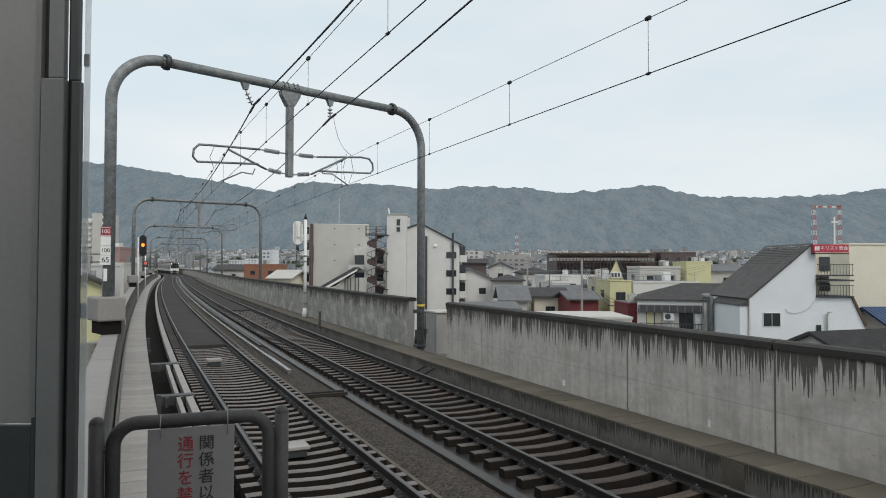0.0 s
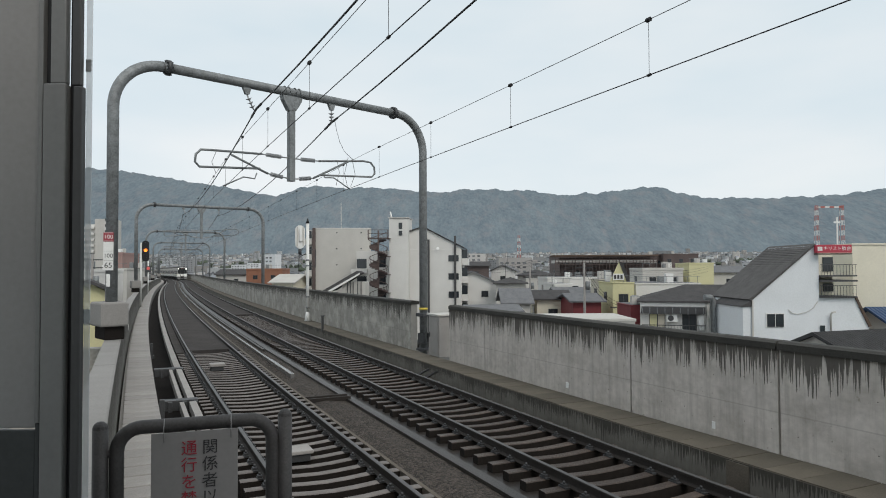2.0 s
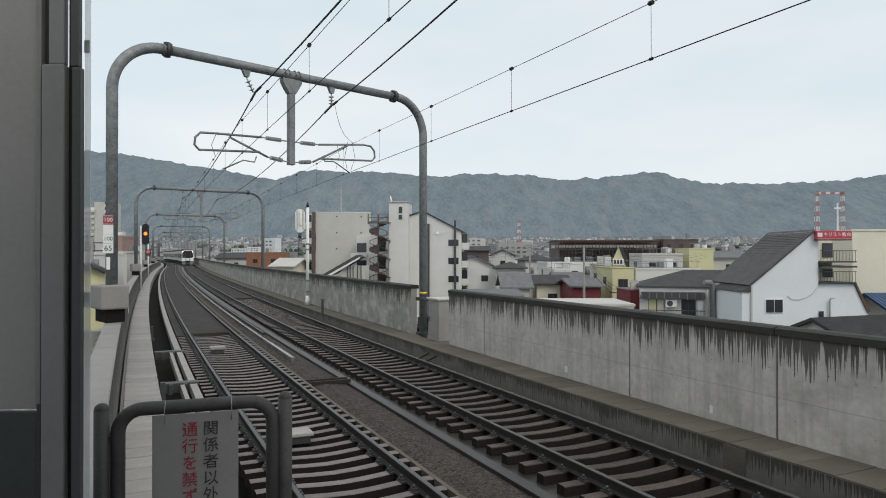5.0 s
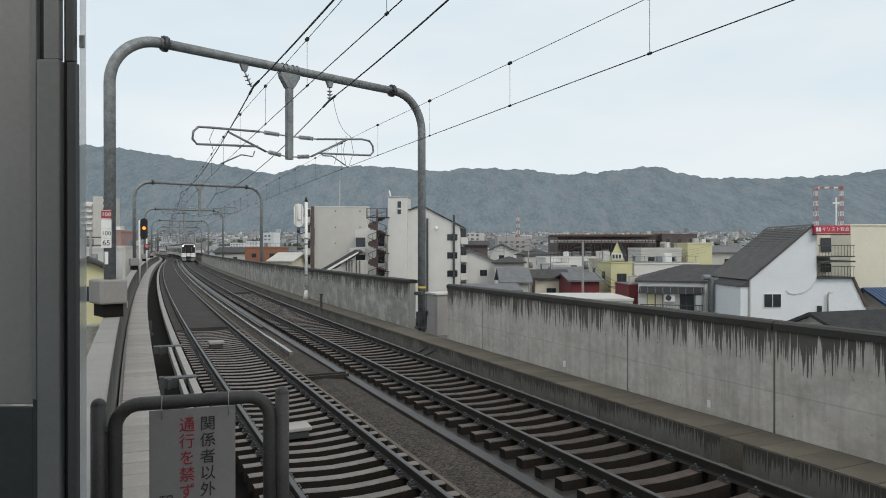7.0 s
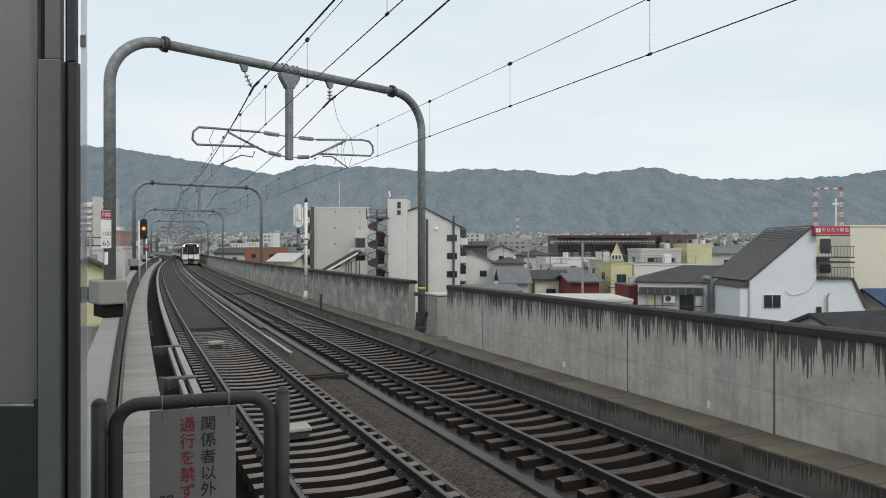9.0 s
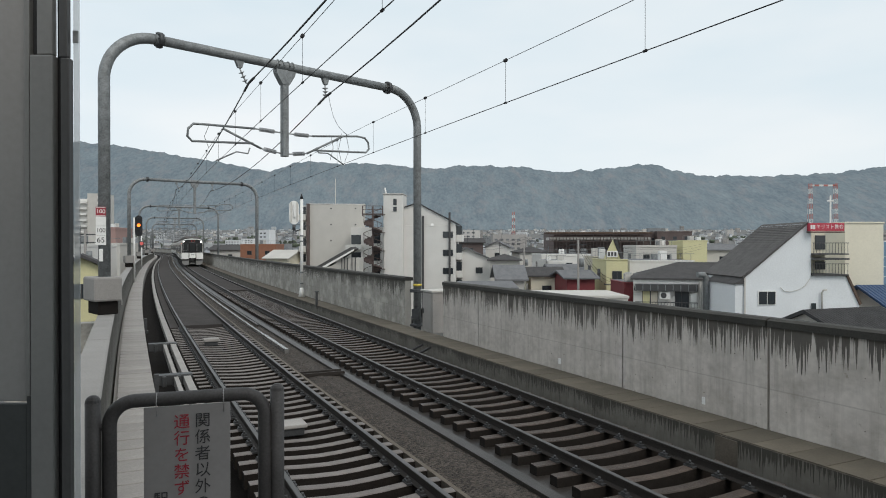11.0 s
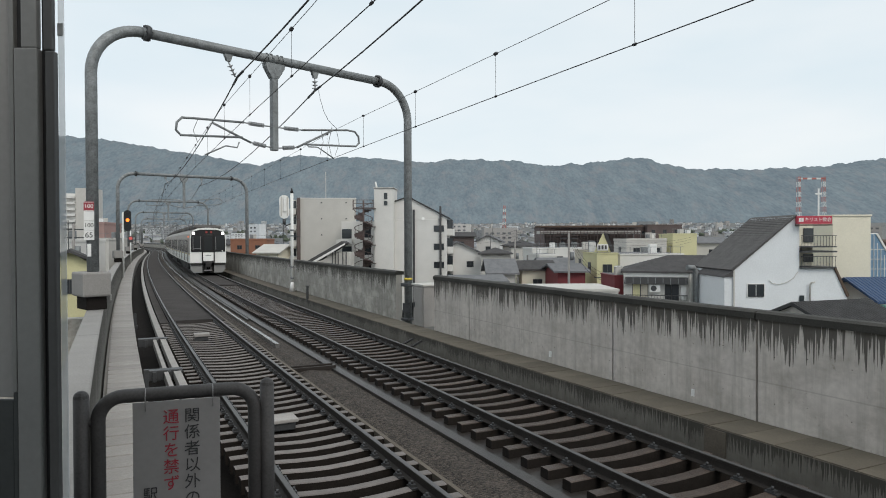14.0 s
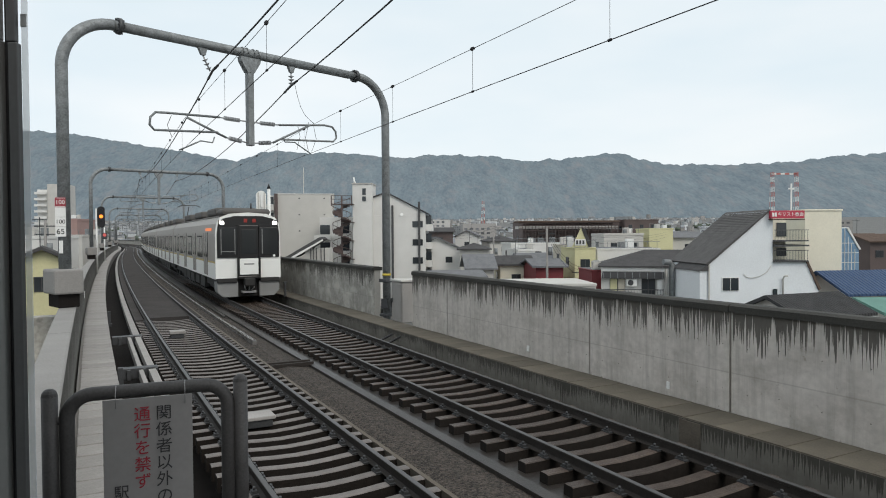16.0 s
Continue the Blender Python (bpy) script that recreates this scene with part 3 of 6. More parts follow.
def track(name, centre, material, length, width, dip, pitch, near, label):
    tr = tagged(empty(name), label, "railway track", kind="structure")
    for sd in (-1, 1):
        rail(tr, centre + sd * GAUGE)
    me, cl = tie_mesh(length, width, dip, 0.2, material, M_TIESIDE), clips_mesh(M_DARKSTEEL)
    s = 1.0 - 24 * pitch
    while s < near:
        m = at(s, centre, -0.155)
        for nm, data in (("sleeper", me), ("fastening", cl)):
            ob = new(nm, data)
            ob.parent, ob.matrix_basis = tr, m
        s += pitch
    for sd in (-1, 1):
        # Plinths share the deck's near black, which darkens the gaps between sleepers.
        part("plinth", sweep(rect(centre + sd * GAUGE - 0.16, centre + sd * GAUGE + 0.16, SOLE, -0.352), -11, near), M_SHADECONC, tr, "dark concrete plinth under the sleepers")
    part("track_slab", sweep(rect(centre - GAUGE + 0.09, centre + GAUGE - 0.09, SOLE, -0.10), near + 0.2, END), M_FILL, tr, "flat grey track slab")
    part("side_slab", sweep(rect(centre - length / 2, centre - GAUGE - 0.09, SOLE, -0.16), near + 0.2, END), M_FILL, tr)
    part("side_slab", sweep(rect(centre + GAUGE + 0.09, centre + length / 2, SOLE, -0.16), near + 0.2, END), M_FILL, tr)
    return tr


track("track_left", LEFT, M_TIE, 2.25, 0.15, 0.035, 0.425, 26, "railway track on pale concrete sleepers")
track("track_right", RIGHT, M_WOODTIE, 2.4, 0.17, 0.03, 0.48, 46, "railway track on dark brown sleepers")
# edge rail that ties the sleeper ends of the left track
tagged(obj("edge_beam", sweep(rect(3.66, 3.72, -0.36, -0.15), -11, 60), M_WALKWAY), "narrow concrete beam along the sleeper ends", "kerb", kind="structure")

# ---- cable trough on the left, each cover a slab ----
trough = tagged(obj("cable_trough", sweep([(PARA_L + 0.04, SOLE), (0.58, SOLE), (0.58, -0.06), (PARA_L + 0.04, -0.06)], 3.7, END), M_CONC), "concrete cable trough along the parapet", "cable trough", kind="structure")
bm = boxed(-0.32, 0.34, -0.233, 0.233, 0, 0.06, 0.010)
slab = bpy.data.meshes.new("cover")
bm.to_mesh(slab)
bm.free()
slab.materials.append(M_LIGHTCONC)
for i in range(144):
    s = 4.0 + i * 0.5
    ob = new("cover", slab)
    ob.parent, ob.matrix_basis = trough, at(s, 0.24, -0.057 + 0.004 * math.sin(i * 7.3)) @ Matrix.Rotation(0.012 * math.sin(i * 3.1), 4, "Z")
part("cover_run", sweep(rect(PARA_L + 0.06, 0.58, -0.06, 0.0), 76.3, END), M_LIGHTCONC, trough)

# white cable duct left of the left track, and one between the tracks
duct = tagged(empty("cable_duct"), "white cable duct with steel brackets beside the track", "cable duct")
part("duct_run", sweep(rect(1.20, 1.38, -0.30, -0.12), 22.0, 200), M_LIGHTCONC, duct)
for a_, b_ in ((16.7, 21.8), (12.9, 16.3)):
    part("duct_run", sweep(rect(1.24, 1.39, -0.32, -0.14), a_, b_), M_LIGHTCONC, duct)
    part("duct_run", sweep(rect(1.04, 1.13, -0.32, -0.14), a_, b_), M_LIGHTCONC, duct)
for s_ in (12.7, 16.5, 21.9):
    part("bracket", boxed(-0.36, 0.44, -0.13, 0.13, -0.34, -0.11, 0.01), M_DARKSTEEL, duct).matrix_basis = at(s_, 1.0)
    for x_ in (-0.2, 0.1, 0.34):
        part("cleat", boxed(x_, x_ + 0.09, -0.2, 0.2, -0.36, -0.13, 0.01), M_DARKSTEEL, duct).matrix_basis = at(s_, 1.0)
duct = tagged(empty("cable_duct"), "white concrete duct ending between the tracks", "cable duct")
part("duct_run", sweep(rect(4.07, 4.15, -0.26, -0.10), 22.6, 200), M_DUCT, duct)
part("duct_end", sweep(rect(4.05, 4.16, -0.26, -0.085), 18.9, 22.5), M_DUCT, duct)
part("duct_run", sweep(rect(4.44, 4.52, -0.27, -0.16), 26, 200), M_STRIP, duct)
cross = tagged(empty("cross_duct"), "rusty steel channel across the gravel strip", "cable duct")
for q in (0.0, 0.28):
    part("channel", boxed(3.72, 4.72, -0.03, 0.03, -0.24, -0.14, 0.008), M_RAIL, cross).matrix_basis = at(15.4 + q, 0)


# ---- gantries, wires ----
SPAN0, SPAN = 18.2, 38.6
BEAM_Z, LEG_L = 8.00, -0.40
SKEW, WIDE = radians(19.25), 10.10
R_BEND = 1.20


def gantry():
    """An arch of steel pipe over both tracks, with a drop post and pull-off arms. Local x runs from the left post to the right one."""
    g = empty("catenary_gantry")
    tagged(g, "grey steel pipe catenary gantry arching over both tracks", "gantry", "catenary gantries")
    foot = 1.95
    part("footing", boxed(-0.34, 0.30, -0.34, 0.50, TOP_L + 0.32, TOP_L + 0.90, 0.05), M_CONC, g, "concrete post footing")
    # Added near-black block stands in for the shaded gap under the footing.
    part("footing_gap_block", boxed(-0.22, 0.24, -0.22, 0.50, TOP_L + 0.005, TOP_L + 0.315, 0.02), M_SHADECONC, g)
    part("post", piped([(0, 0, foot)] + list(arc((R_BEND, 0, BEAM_Z - R_BEND), R_BEND, math.pi, math.pi / 2, 14, (1, 0, 0), (0, 0, 1))), 0.135, 16), M_STEEL, g)
    part("post", piped([(WIDE, 0, -0.1)] + list(arc((WIDE - R_BEND, 0, BEAM_Z - R_BEND), R_BEND, 0, math.pi / 2, 14, (1, 0, 0), (0, 0, 1))), 0.135, 16), M_STEEL, g)
    part("beam", piped([(R_BEND, 0, BEAM_Z), (WIDE - R_BEND, 0, BEAM_Z)], 0.125, 16), M_STEEL, g)
    for x in (R_BEND + 0.12, WIDE - R_BEND - 0.12):
        fl = part("flange", piped([(x - 0.05, 0, BEAM_Z), (x + 0.05, 0, BEAM_Z)], 0.2, 16), M_DARKSTEEL, g)
        for k in range(8):
            a = k * math.pi / 4
            part("bolt", piped([(x - 0.085, 0.165 * math.cos(a), BEAM_Z + 0.165 * math.sin(a)), (x + 0.085, 0.165 * math.cos(a), BEAM_Z + 0.165 * math.sin(a))], 0.022, 6), M_DARKSTEEL, fl)
    mid = 4.92
    part("drop_post", boxed(mid - 0.09, mid + 0.09, -0.09, 0.09, 5.38, BEAM_Z - 0.3, 0.01), M_STEEL, g)
    bm = bmesh.new()
    prism(bm, [(mid - 0.32, BEAM_Z - 0.13), (mid + 0.32, BEAM_Z - 0.13), (mid + 0.3, BEAM_Z - 0.25), (mid + 0.11, BEAM_Z - 0.55), (mid - 0.11, BEAM_Z - 0.55), (mid - 0.3, BEAM_Z - 0.25)], -0.1, 0.1)
    for q in (-0.24, -0.1, 0.1, 0.24):
        tube(bm, arc((mid + q, 0, BEAM_Z), 0.142, -0.2, math.pi + 0.2, 12, (0, 1, 0), (0, 0, 1)), 0.018, 6)
    part("clamp", bm, M_STEEL, g)
    for sd, reach, lift in ((-1, 2.42, -0.10), (1, 2.62, 0.14)):
        zt, zb = 6.06, 5.46
        tip = mid + sd * reach
        za = zt + lift
        arm = part("pull_off_arm", piped([(mid + sd * 0.95, 0, zt + 0.02), (tip, 0, za + 0.06), (tip + sd * 0.30, 0, za + 0.04), (tip + sd * 0.44, 0, za - 0.10), (tip + sd * 0.46, 0, za - 0.30), (tip + sd * 0.34, 0, za - 0.42), (mid + sd * 1.00, 0, zt - 0.40)], 0.032, 8), M_STEEL, g)
        part("stay", piped([(mid + sd * 0.75, 0, zb + 0.08), (mid + sd * (reach - 0.55), 0, za + 0.0)], 0.032, 8), M_STEEL, arm)
        part("steady_arm", piped([(mid + sd * 1.10, 0, za - 0.44), (mid + sd * 1.16, 0, za - 0.60), (mid + sd * 1.5, 0, za - 0.58), (mid + sd * 2.10, 0, za - 0.88)], 0.020, 6), M_STEEL, arm)
        for z0, z1, x0, x1 in ((zt, zt + 0.02, 0.09, 0.98), (zb, zb + 0.09, 0.09, 0.80)):
            bm = bmesh.new()
            p0, p1 = Vector((mid + sd * x0, 0, z0)), Vector((mid + sd * x1, 0, z1))
            tube(bm, [p0, p1], 0.02, 6)
            for k in range(9):
                c = p0.lerp(p1, 0.3 + 0.06 * k)
                d = (p1 - p0).normalized() * 0.008
                tube(bm, [c - d, c + d], 0.062, 10)
            part("insulator", bm, M_CERAMIC, arm)
    for x, lean in ((3.50, 0.22), (6.32, 0.02)):
        hang = part("hanger", prism(bmesh.new(), [(x - 0.13, BEAM_Z - 0.10), (x + 0.13, BEAM_Z - 0.10), (x + 0.07, BEAM_Z - 0.30), (x - 0.04, BEAM_Z - 0.30)], -0.05, 0.05), M_STEEL, g)
        bm = tube(bmesh.new(), [(x, 0, BEAM_Z - 0.28), (x + lean, 0, BEAM_Z - 0.70)], 0.022, 6)
        for k in range(3):
            q = 0.3 + 0.24 * k
            tube(bm, [(x + lean * q, 0, BEAM_Z - 0.28 - 0.42 * q), (x + lean * (q + 0.1), 0, BEAM_Z - 0.28 - 0.42 * (q + 0.1))], 0.095, 10, True, 0.03)
        part("insulator", bm, M_CERAMIC, hang)
    return g


g0 = gantry()
g0.matrix_basis = at(SPAN0, LEG_L) @ Matrix.Rotation(SKEW, 4, "Z")
GANTRIES = [SPAN0] + [18.9 + SPAN * k for k in range(1, 10)]
for s in GANTRIES[1:]:
    copy_thing(g0, at(s, LEG_L) @ Matrix.Rotation(radians(12), 4, "Z"))


def wire_line(bm, o, zs, za, r, s0, s1, n=6):
    """A wire from support to support: height zs at supports, za midway."""
    pts = []
    s = s0
    while s <= s1 + 1e-6:
        q = ((s - SPAN0 - 0.22 * o) / SPAN) % 1.0
        pts.append(on(s, o, za + (zs - za) * (2 * q - 1) ** 2))
        s += SPAN / 16
    tube(bm, pts, r, n, True)


for o, zc, zs_, za_ in ((LEFT, 5.34, 6.20, 6.0), (RIGHT, 5.35, 6.21, 6.07)):
    w = tagged(empty("overhead_line"), "black overhead contact wire hung from a messenger wire", "overhead line", "overhead lines")
    bm = bmesh.new()
    wire_line(bm, o, zc, zc, 0.0075, SPAN0 - SPAN, SPAN0 + 9 * SPAN)
    part("contact_wire", bm, M_WIRE, w)
    bm = bmesh.new()
    wire_line(bm, o, zs_, za_, 0.0055, SPAN0 - SPAN, SPAN0 + 9 * SPAN)
    part("messenger_wire", bm, M_WIRE, w)
    for i in range(-6, 60):
        s = 6.9 + i * 3.6
        z = za_ + (zs_ - za_) * (2 * (((s - SPAN0 - 0.22 * o) / SPAN) % 1.0) - 1) ** 2
        bm = piped([on(s, o, zc), on(s, o, z + 0.02)], 0.0035, 5)
        tube(bm, [on(s - 0.035, o, z), on(s + 0.035, o, z)], 0.032, 8)
        tube(bm, [on(s - 0.03, o, zc), on(s + 0.03, o, zc)], 0.020, 6)
        part("dropper", bm, M_WIRE, w)
for near, here, onward in (((-19.7, 2.60), 3.17, 3.00), ((-19.7, 2.20), 5.57, 5.65)):
    w = tagged(empty("feeder_cable"), "thick black feeder cable under the gantries", "cable", "feeder cables")
    hold = [on(near[0], near[1], 7.32), on(SPAN0 + 0.38 * here, here, 7.32)] + [on(v + 0.21 * onward, onward, 7.30) for v in GANTRIES[1:]]
    pts = []
    for a, b in zip(hold, hold[1:]):
        pts += [a.lerp(b, i / 14) - Vector((0, 0, 0.55 * 4 * (i / 14) * (1 - i / 14))) for i in range(14)]
    part("strand", piped(pts + [hold[-1]], 0.019, 6), M_WIRE, w)
    for p, ahead, back in zip(hold[1:7], hold[2:8], hold):
        part("armour_rod", piped([p.lerp(back, 0.022) - Vector((0, 0, 0.05)), p, p.lerp(ahead, 0.022) - Vector((0, 0, 0.05))], 0.034, 8), M_DARKSTEEL, w)
w = tagged(empty("jumper_wire"), "thin looped jumper wires at the gantry arms", "cable")
g = g0.matrix_basis
for pts in ([(6.45, 0, 7.40), (6.52, 0, 7.1), (6.64, 0, 6.75), (6.8, 0, 6.5), (6.98, 0, 6.36), (7.15, 0, 6.26)], [(2.62, 0, 5.98), (2.5, 0, 5.7), (2.62, 0, 5.4)], [(6.55, 0, 6.12), (6.62, 0, 5.8), (6.5, 0, 5.4)], [(6.95, 0, 6.3), (6.82, 0, 5.8), (6.92, 0, 5.4)], [(7.1, 0, 6.3), (7.22, 0, 5.8), (7.05, 0, 5.4)]):
    part("loop", piped([g @ Vector(p) for p in pts], 0.007, 5), M_WIRE, w)

sock = tagged(empty("post_bracket", g0.matrix_basis @ Matrix.Translation((WIDE, 0, 0))), "dark steel post bracket with a yellow band", "bracket")
part("clamp_plate", boxed(-0.18, 0.18, -0.18, 0.18, 0.02, 0.10, 0.015), M_DARKSTEEL, sock)
part("clamp_plate", boxed(-0.19, 0.19, -0.19, 0.19, 1.18, 1.30, 0.015), M_DARKSTEEL, sock)
part("yellow_band", piped([(0, 0, 1.40), (0, 0, 1.48)], 0.146, 16), M_YELLOW, sock)
for sd in (-1, 1):
    part("rib", boxed(sd * 0.16 - 0.012, sd * 0.16 + 0.012, -0.22, 0.1, 0.3, 0.62), M_DARKSTEEL, sock)
cab = tagged(empty("signal_cabinet", at(20.1, WALL_R + 0.2)), "weathered grey steel cabinet in the parapet gap", "cabinet")
part("body", boxed(-0.22, 0.4, -0.42, 0.42, 0.0, 1.30, 0.02), M_LIGHTCONC, cab)
door = part("door", boxed(-0.245, -0.222, -0.36, 0.36, 0.10, 1.22, 0.008), M_LIGHTCONC, cab)
part("handle", boxed(-0.27, -0.246, 0.24, 0.28, 0.6, 0.75), M_DARKSTEEL, door)
part("roof", boxed(-0.27, 0.6, -0.47, 0.47, 1.30, 1.36, 0.01), M_WALLGREY, cab)


# ---- signals and signs along the line ----
def text(name, body, size, m, material, parent, label=""):
    cu = bpy.data.curves.new(name, "FONT")
    cu.body, cu.size, cu.align_x, cu.align_y, cu.extrude = body, size, "CENTER", "CENTER", 0.0015
    tmp = bpy.data.objects.new(name, cu)
    scene.collection.objects.link(tmp)
    bpy.context.view_layer.update()
    me = bpy.data.meshes.new_from_object(tmp.evaluated_get(bpy.context.evaluated_depsgraph_get()))
    bpy.data.objects.remove(tmp)
    me.materials.clear()
    me.materials.append(material)
    ob = new(name, me)
    ob.parent, ob.matrix_basis = parent, m
    if label:
        ob["label"] = label
    return ob


def plate_text(body, size, x, z, material, parent, y=-0.012):
    return text("lettering", body, size, Matrix.Translation((x, y, z)) @ Matrix.Rotation(math.pi / 2, 4, "X"), material, parent)


sign = tagged(empty("speed_sign", Matrix.Translation(on(SPAN0, LEG_L) + Vector((0.0, -0.17, 0.0))) @ Matrix.Rotation(0.30, 4, "Z")), "stacked speed limit plates strapped to the gantry post", "sign")
for z0, z1, m, tx, ink in ((3.495, 3.720, M_RED, "100", M_WHITE), (3.270, 3.490, M_WHITE, "", M_BLACK), (3.045, 3.265, M_WHITE, "100", M_BLACK), (2.810, 3.040, M_WHITE, "65", M_BLACK)):
    p_ = part("plate", boxed(-0.110, 0.110, -0.012, 0.012, z0, z1, 0.004), m, sign)
    if tx:
        plate_text(tx, 0.175 if tx == "65" else 0.135, 0, (z0 + z1) / 2, ink, p_, -0.016)
    if m is M_RED:
        for zz in (z0 + 0.01, z1 - 0.02):
            part("border", boxed(-0.102, 0.102, -0.015, -0.0125, zz, zz + 0.01), M_WHITE, p_)
part("reflector", boxed(-0.04, 0.04, -0.012, 0.012, 2.42, 2.72, 0.004), M_WHITE, sign)

sg = tagged(empty("track_signal", at(58, -0.05)), "black railway signal head with an amber lamp on a white post", "signal")
part("post", piped([(0, 0, 0), (0, 0, 5.0)], 0.07, 10), M_WHITE, sg)
part("ladder_bracket", boxed(-0.05, 0.35, -0.05, 0.05, 4.05, 4.12), M_DARKSTEEL, sg)
bm = bmesh.new()
prism(bm, [(0.32 + 0.27 * math.cos(a) * 1.0, 4.35 + (0.55 if math.sin(a) > 0 else -0.55) + 0.27 * math.sin(a)) for a in [i * math.pi / 10 for i in range(20)]], -0.12, -0.06)
box(bm, 0.14, 0.50, -0.06, 0.12, 3.6, 5.05, 0.03)
head = part("signal_head", bm, M_BLACK, sg)
for i, m in enumerate((M_BLACK, M_SIGNAL, M_BLACK)):
    z = 4.85 - 0.45 * i
    lamp = part("lamp", piped([(0.32, -0.125, z), (0.32, -0.15, z)], 0.13, 14), m, head)
    part("hood", piped(arc((0.32, -0.2, z), 0.15, 0, math.pi, 10, (1, 0, 0), (0, 0, 1)), 0.02, 6), M_BLACK, lamp)
sg = tagged(empty("repeater_signal", at(90, 0.0)), "small red railway signal beside the parapet", "signal")
part("post", piped([(0, 0, 0), (0, 0, 4.0)], 0.06, 8), M_WHITE, sg)
part("signal_head", boxed(-0.3, 0.3, -0.1, 0.1, 2.6, 3.4, 0.08), M_DARKSTEEL, sg)
part("lamp", piped([(0, -0.11, 3.1), (0, -0.13, 3.1)], 0.2, 12), M_SIGNALRED, sg)

ap = tagged(empty("radio_mast", at(37.0, WALL_R - 0.35)), "white steel mast carrying a pale oval panel beside the parapet", "mast")
part("pole", piped([(0, 0, 0.3), (0, 0, 5.35)], 0.085, 12), M_WHITE, ap)
part("base", piped([(0, 0, 0), (0, 0, 0.5)], 0.17, 12, 0.09), M_WHITE, ap)
part("cap", piped([(0, 0, 5.35), (0, 0, 5.62)], 0.1, 10, 0.03), M_BLACK, ap)
bm = bmesh.new()
R_, cx0, zc0 = 0.26, -0.42, 4.6
prism(bm, [(cx0 + R_ * math.cos(a), zc0 + (0.38 if math.sin(a) >= 0 else -0.38) + R_ * math.sin(a)) for a in [i * math.pi / 10 for i in range(20)]], -0.06, 0.06)
pan = part("oval_panel", bm, M_WHITE, ap)
for q in (-0.16, 0.16):
    part("rib", boxed(cx0 + q - 0.03, cx0 + q + 0.03, -0.09, -0.062, zc0 - 0.5, zc0 + 0.55), M_WALLGREY, pan)
part("antenna", boxed(cx0 - 0.06, cx0 + 0.10, -0.15, -0.092, zc0 - 0.25, zc0 + 0.45, 0.02), M_WHITE, pan)
part("foot_pipe", piped([(cx0, 0, zc0 - 0.95), (cx0, 0, zc0 - 0.66)], 0.09, 8), M_DARKSTEEL, ap)
for z in (3.3, 3.0, 1.3, 0.7):
    part("band", piped([(0, 0, z), (0, 0, z + 0.08)], 0.10, 12), M_STEEL, ap)
part("bracket", piped([(cx0, 0, zc0 - 0.92), (-0.3, 0, zc0 - 1.0), (0, 0, zc0 - 0.9)], 0.035, 8), M_DARKSTEEL, ap)
part("platform_bracket", piped([(-0.55, 0, 2.95), (0.45, 0, 3.0), (0.45, 0, 3.9), (-0.3, 0, 3.95), (-0.45, 0, 3.6), (-0.5, 0, 2.95)], 0.02, 6), M_DARKSTEEL, ap)

mk = tagged(empty("kerb_marker", at(31.5, WALL_R - 0.84)), "short black steel post at the walkway's edge", "post")
part("stub", boxed(-0.05, 0.05, -0.05, 0.05, -0.1, 0.62, 0.01), M_DARKSTEEL, mk)
part("plate", boxed(-0.09, 0.09, -0.06, 0.06, 0.62, 0.66, 0.01), M_DARKSTEEL, mk)
bx = tagged(empty("balise", at(21.3, LEFT - 0.22, 0)), "pale track transponder box between the rails", "transponder")
part("lid", boxed(-0.22, 0.22, -0.2, 0.2, -0.06, 0.03, 0.02), M_LIGHTCONC, bx)
part("cradle", boxed(-0.18, 0.18, -0.16, 0.16, -0.18, -0.06, 0.01), M_DARKSTEEL, bx)
bx = tagged(empty("balise", at(10.8, LEFT - 0.2, 0)), "pale track transponder plate between the rails", "transponder")
part("lid", boxed(-0.22, 0.30, -0.20, 0.20, -0.08, -0.02, 0.015), M_LIGHTCONC, bx)
part("cradle", boxed(-0.2, 0.26, -0.16, 0.16, -0.2, -0.08, 0.01), M_DARKSTEEL, bx)
for s, o in ((27.0, 0.64), (15.2, 0.64)):
    st = tagged(empty("trackside_stub", at(s, o)), "short dark steel bracket beside the trough", "bracket", "trackside brackets")
    part("stub", boxed(-0.05, 0.05, -0.06, 0.06, -0.3, 0.14, 0.01), M_DARKSTEEL, st)
    part("foot", boxed(-0.09, 0.09, -0.09, 0.09, -0.4, -0.3, 0.01), M_DARKSTEEL, st)
rf = tagged(obj("wall_reflector", boxed(-0.02, -0.002, -0.03, 0.03, 0.12, 0.24), M_WHITE), "small white reflector low on the parapet", "reflector")
rf.matrix_basis = at(8.45, WALL_R)
rf = tagged(obj("wall_reflector", boxed(0.002, 0.02, -0.05, 0.05, 0.5, 0.75), M_WHITE), "small white reflector low on the parapet", "reflector")
rf.matrix_basis = at(29.0, PARA_L)
rf = tagged(obj("wall_reflector", boxed(-0.03, -0.002, -0.04, 0.04, 0.14, 0.27, 0.005), M_WHITE), "small white reflector low on the parapet", "reflector")
rf.matrix_basis = at(12.65, WALL_R)
kp = tagged(obj("kerb_patch", boxed(-0.012, 0.0, -0.2, 0.2, -0.42, -0.03), M_WALKWAY), "brownish mortar patch on the stained kerb face", "patch")
kp.matrix_basis = at(7.2, WALL_R - 0.861)
rc = tagged(empty("rail_clamp", at(16.8, RIGHT + GAUGE + 0.35)), "black steel clamps beside the rail", "clamp")
for q in (0, 0.55):
    part("jaw", piped([(-0.25, q, -0.15), (0.05, q + 0.05, -0.05), (0.3, q + 0.2, 0.0)], 0.035, 6), M_BLACK, rc)

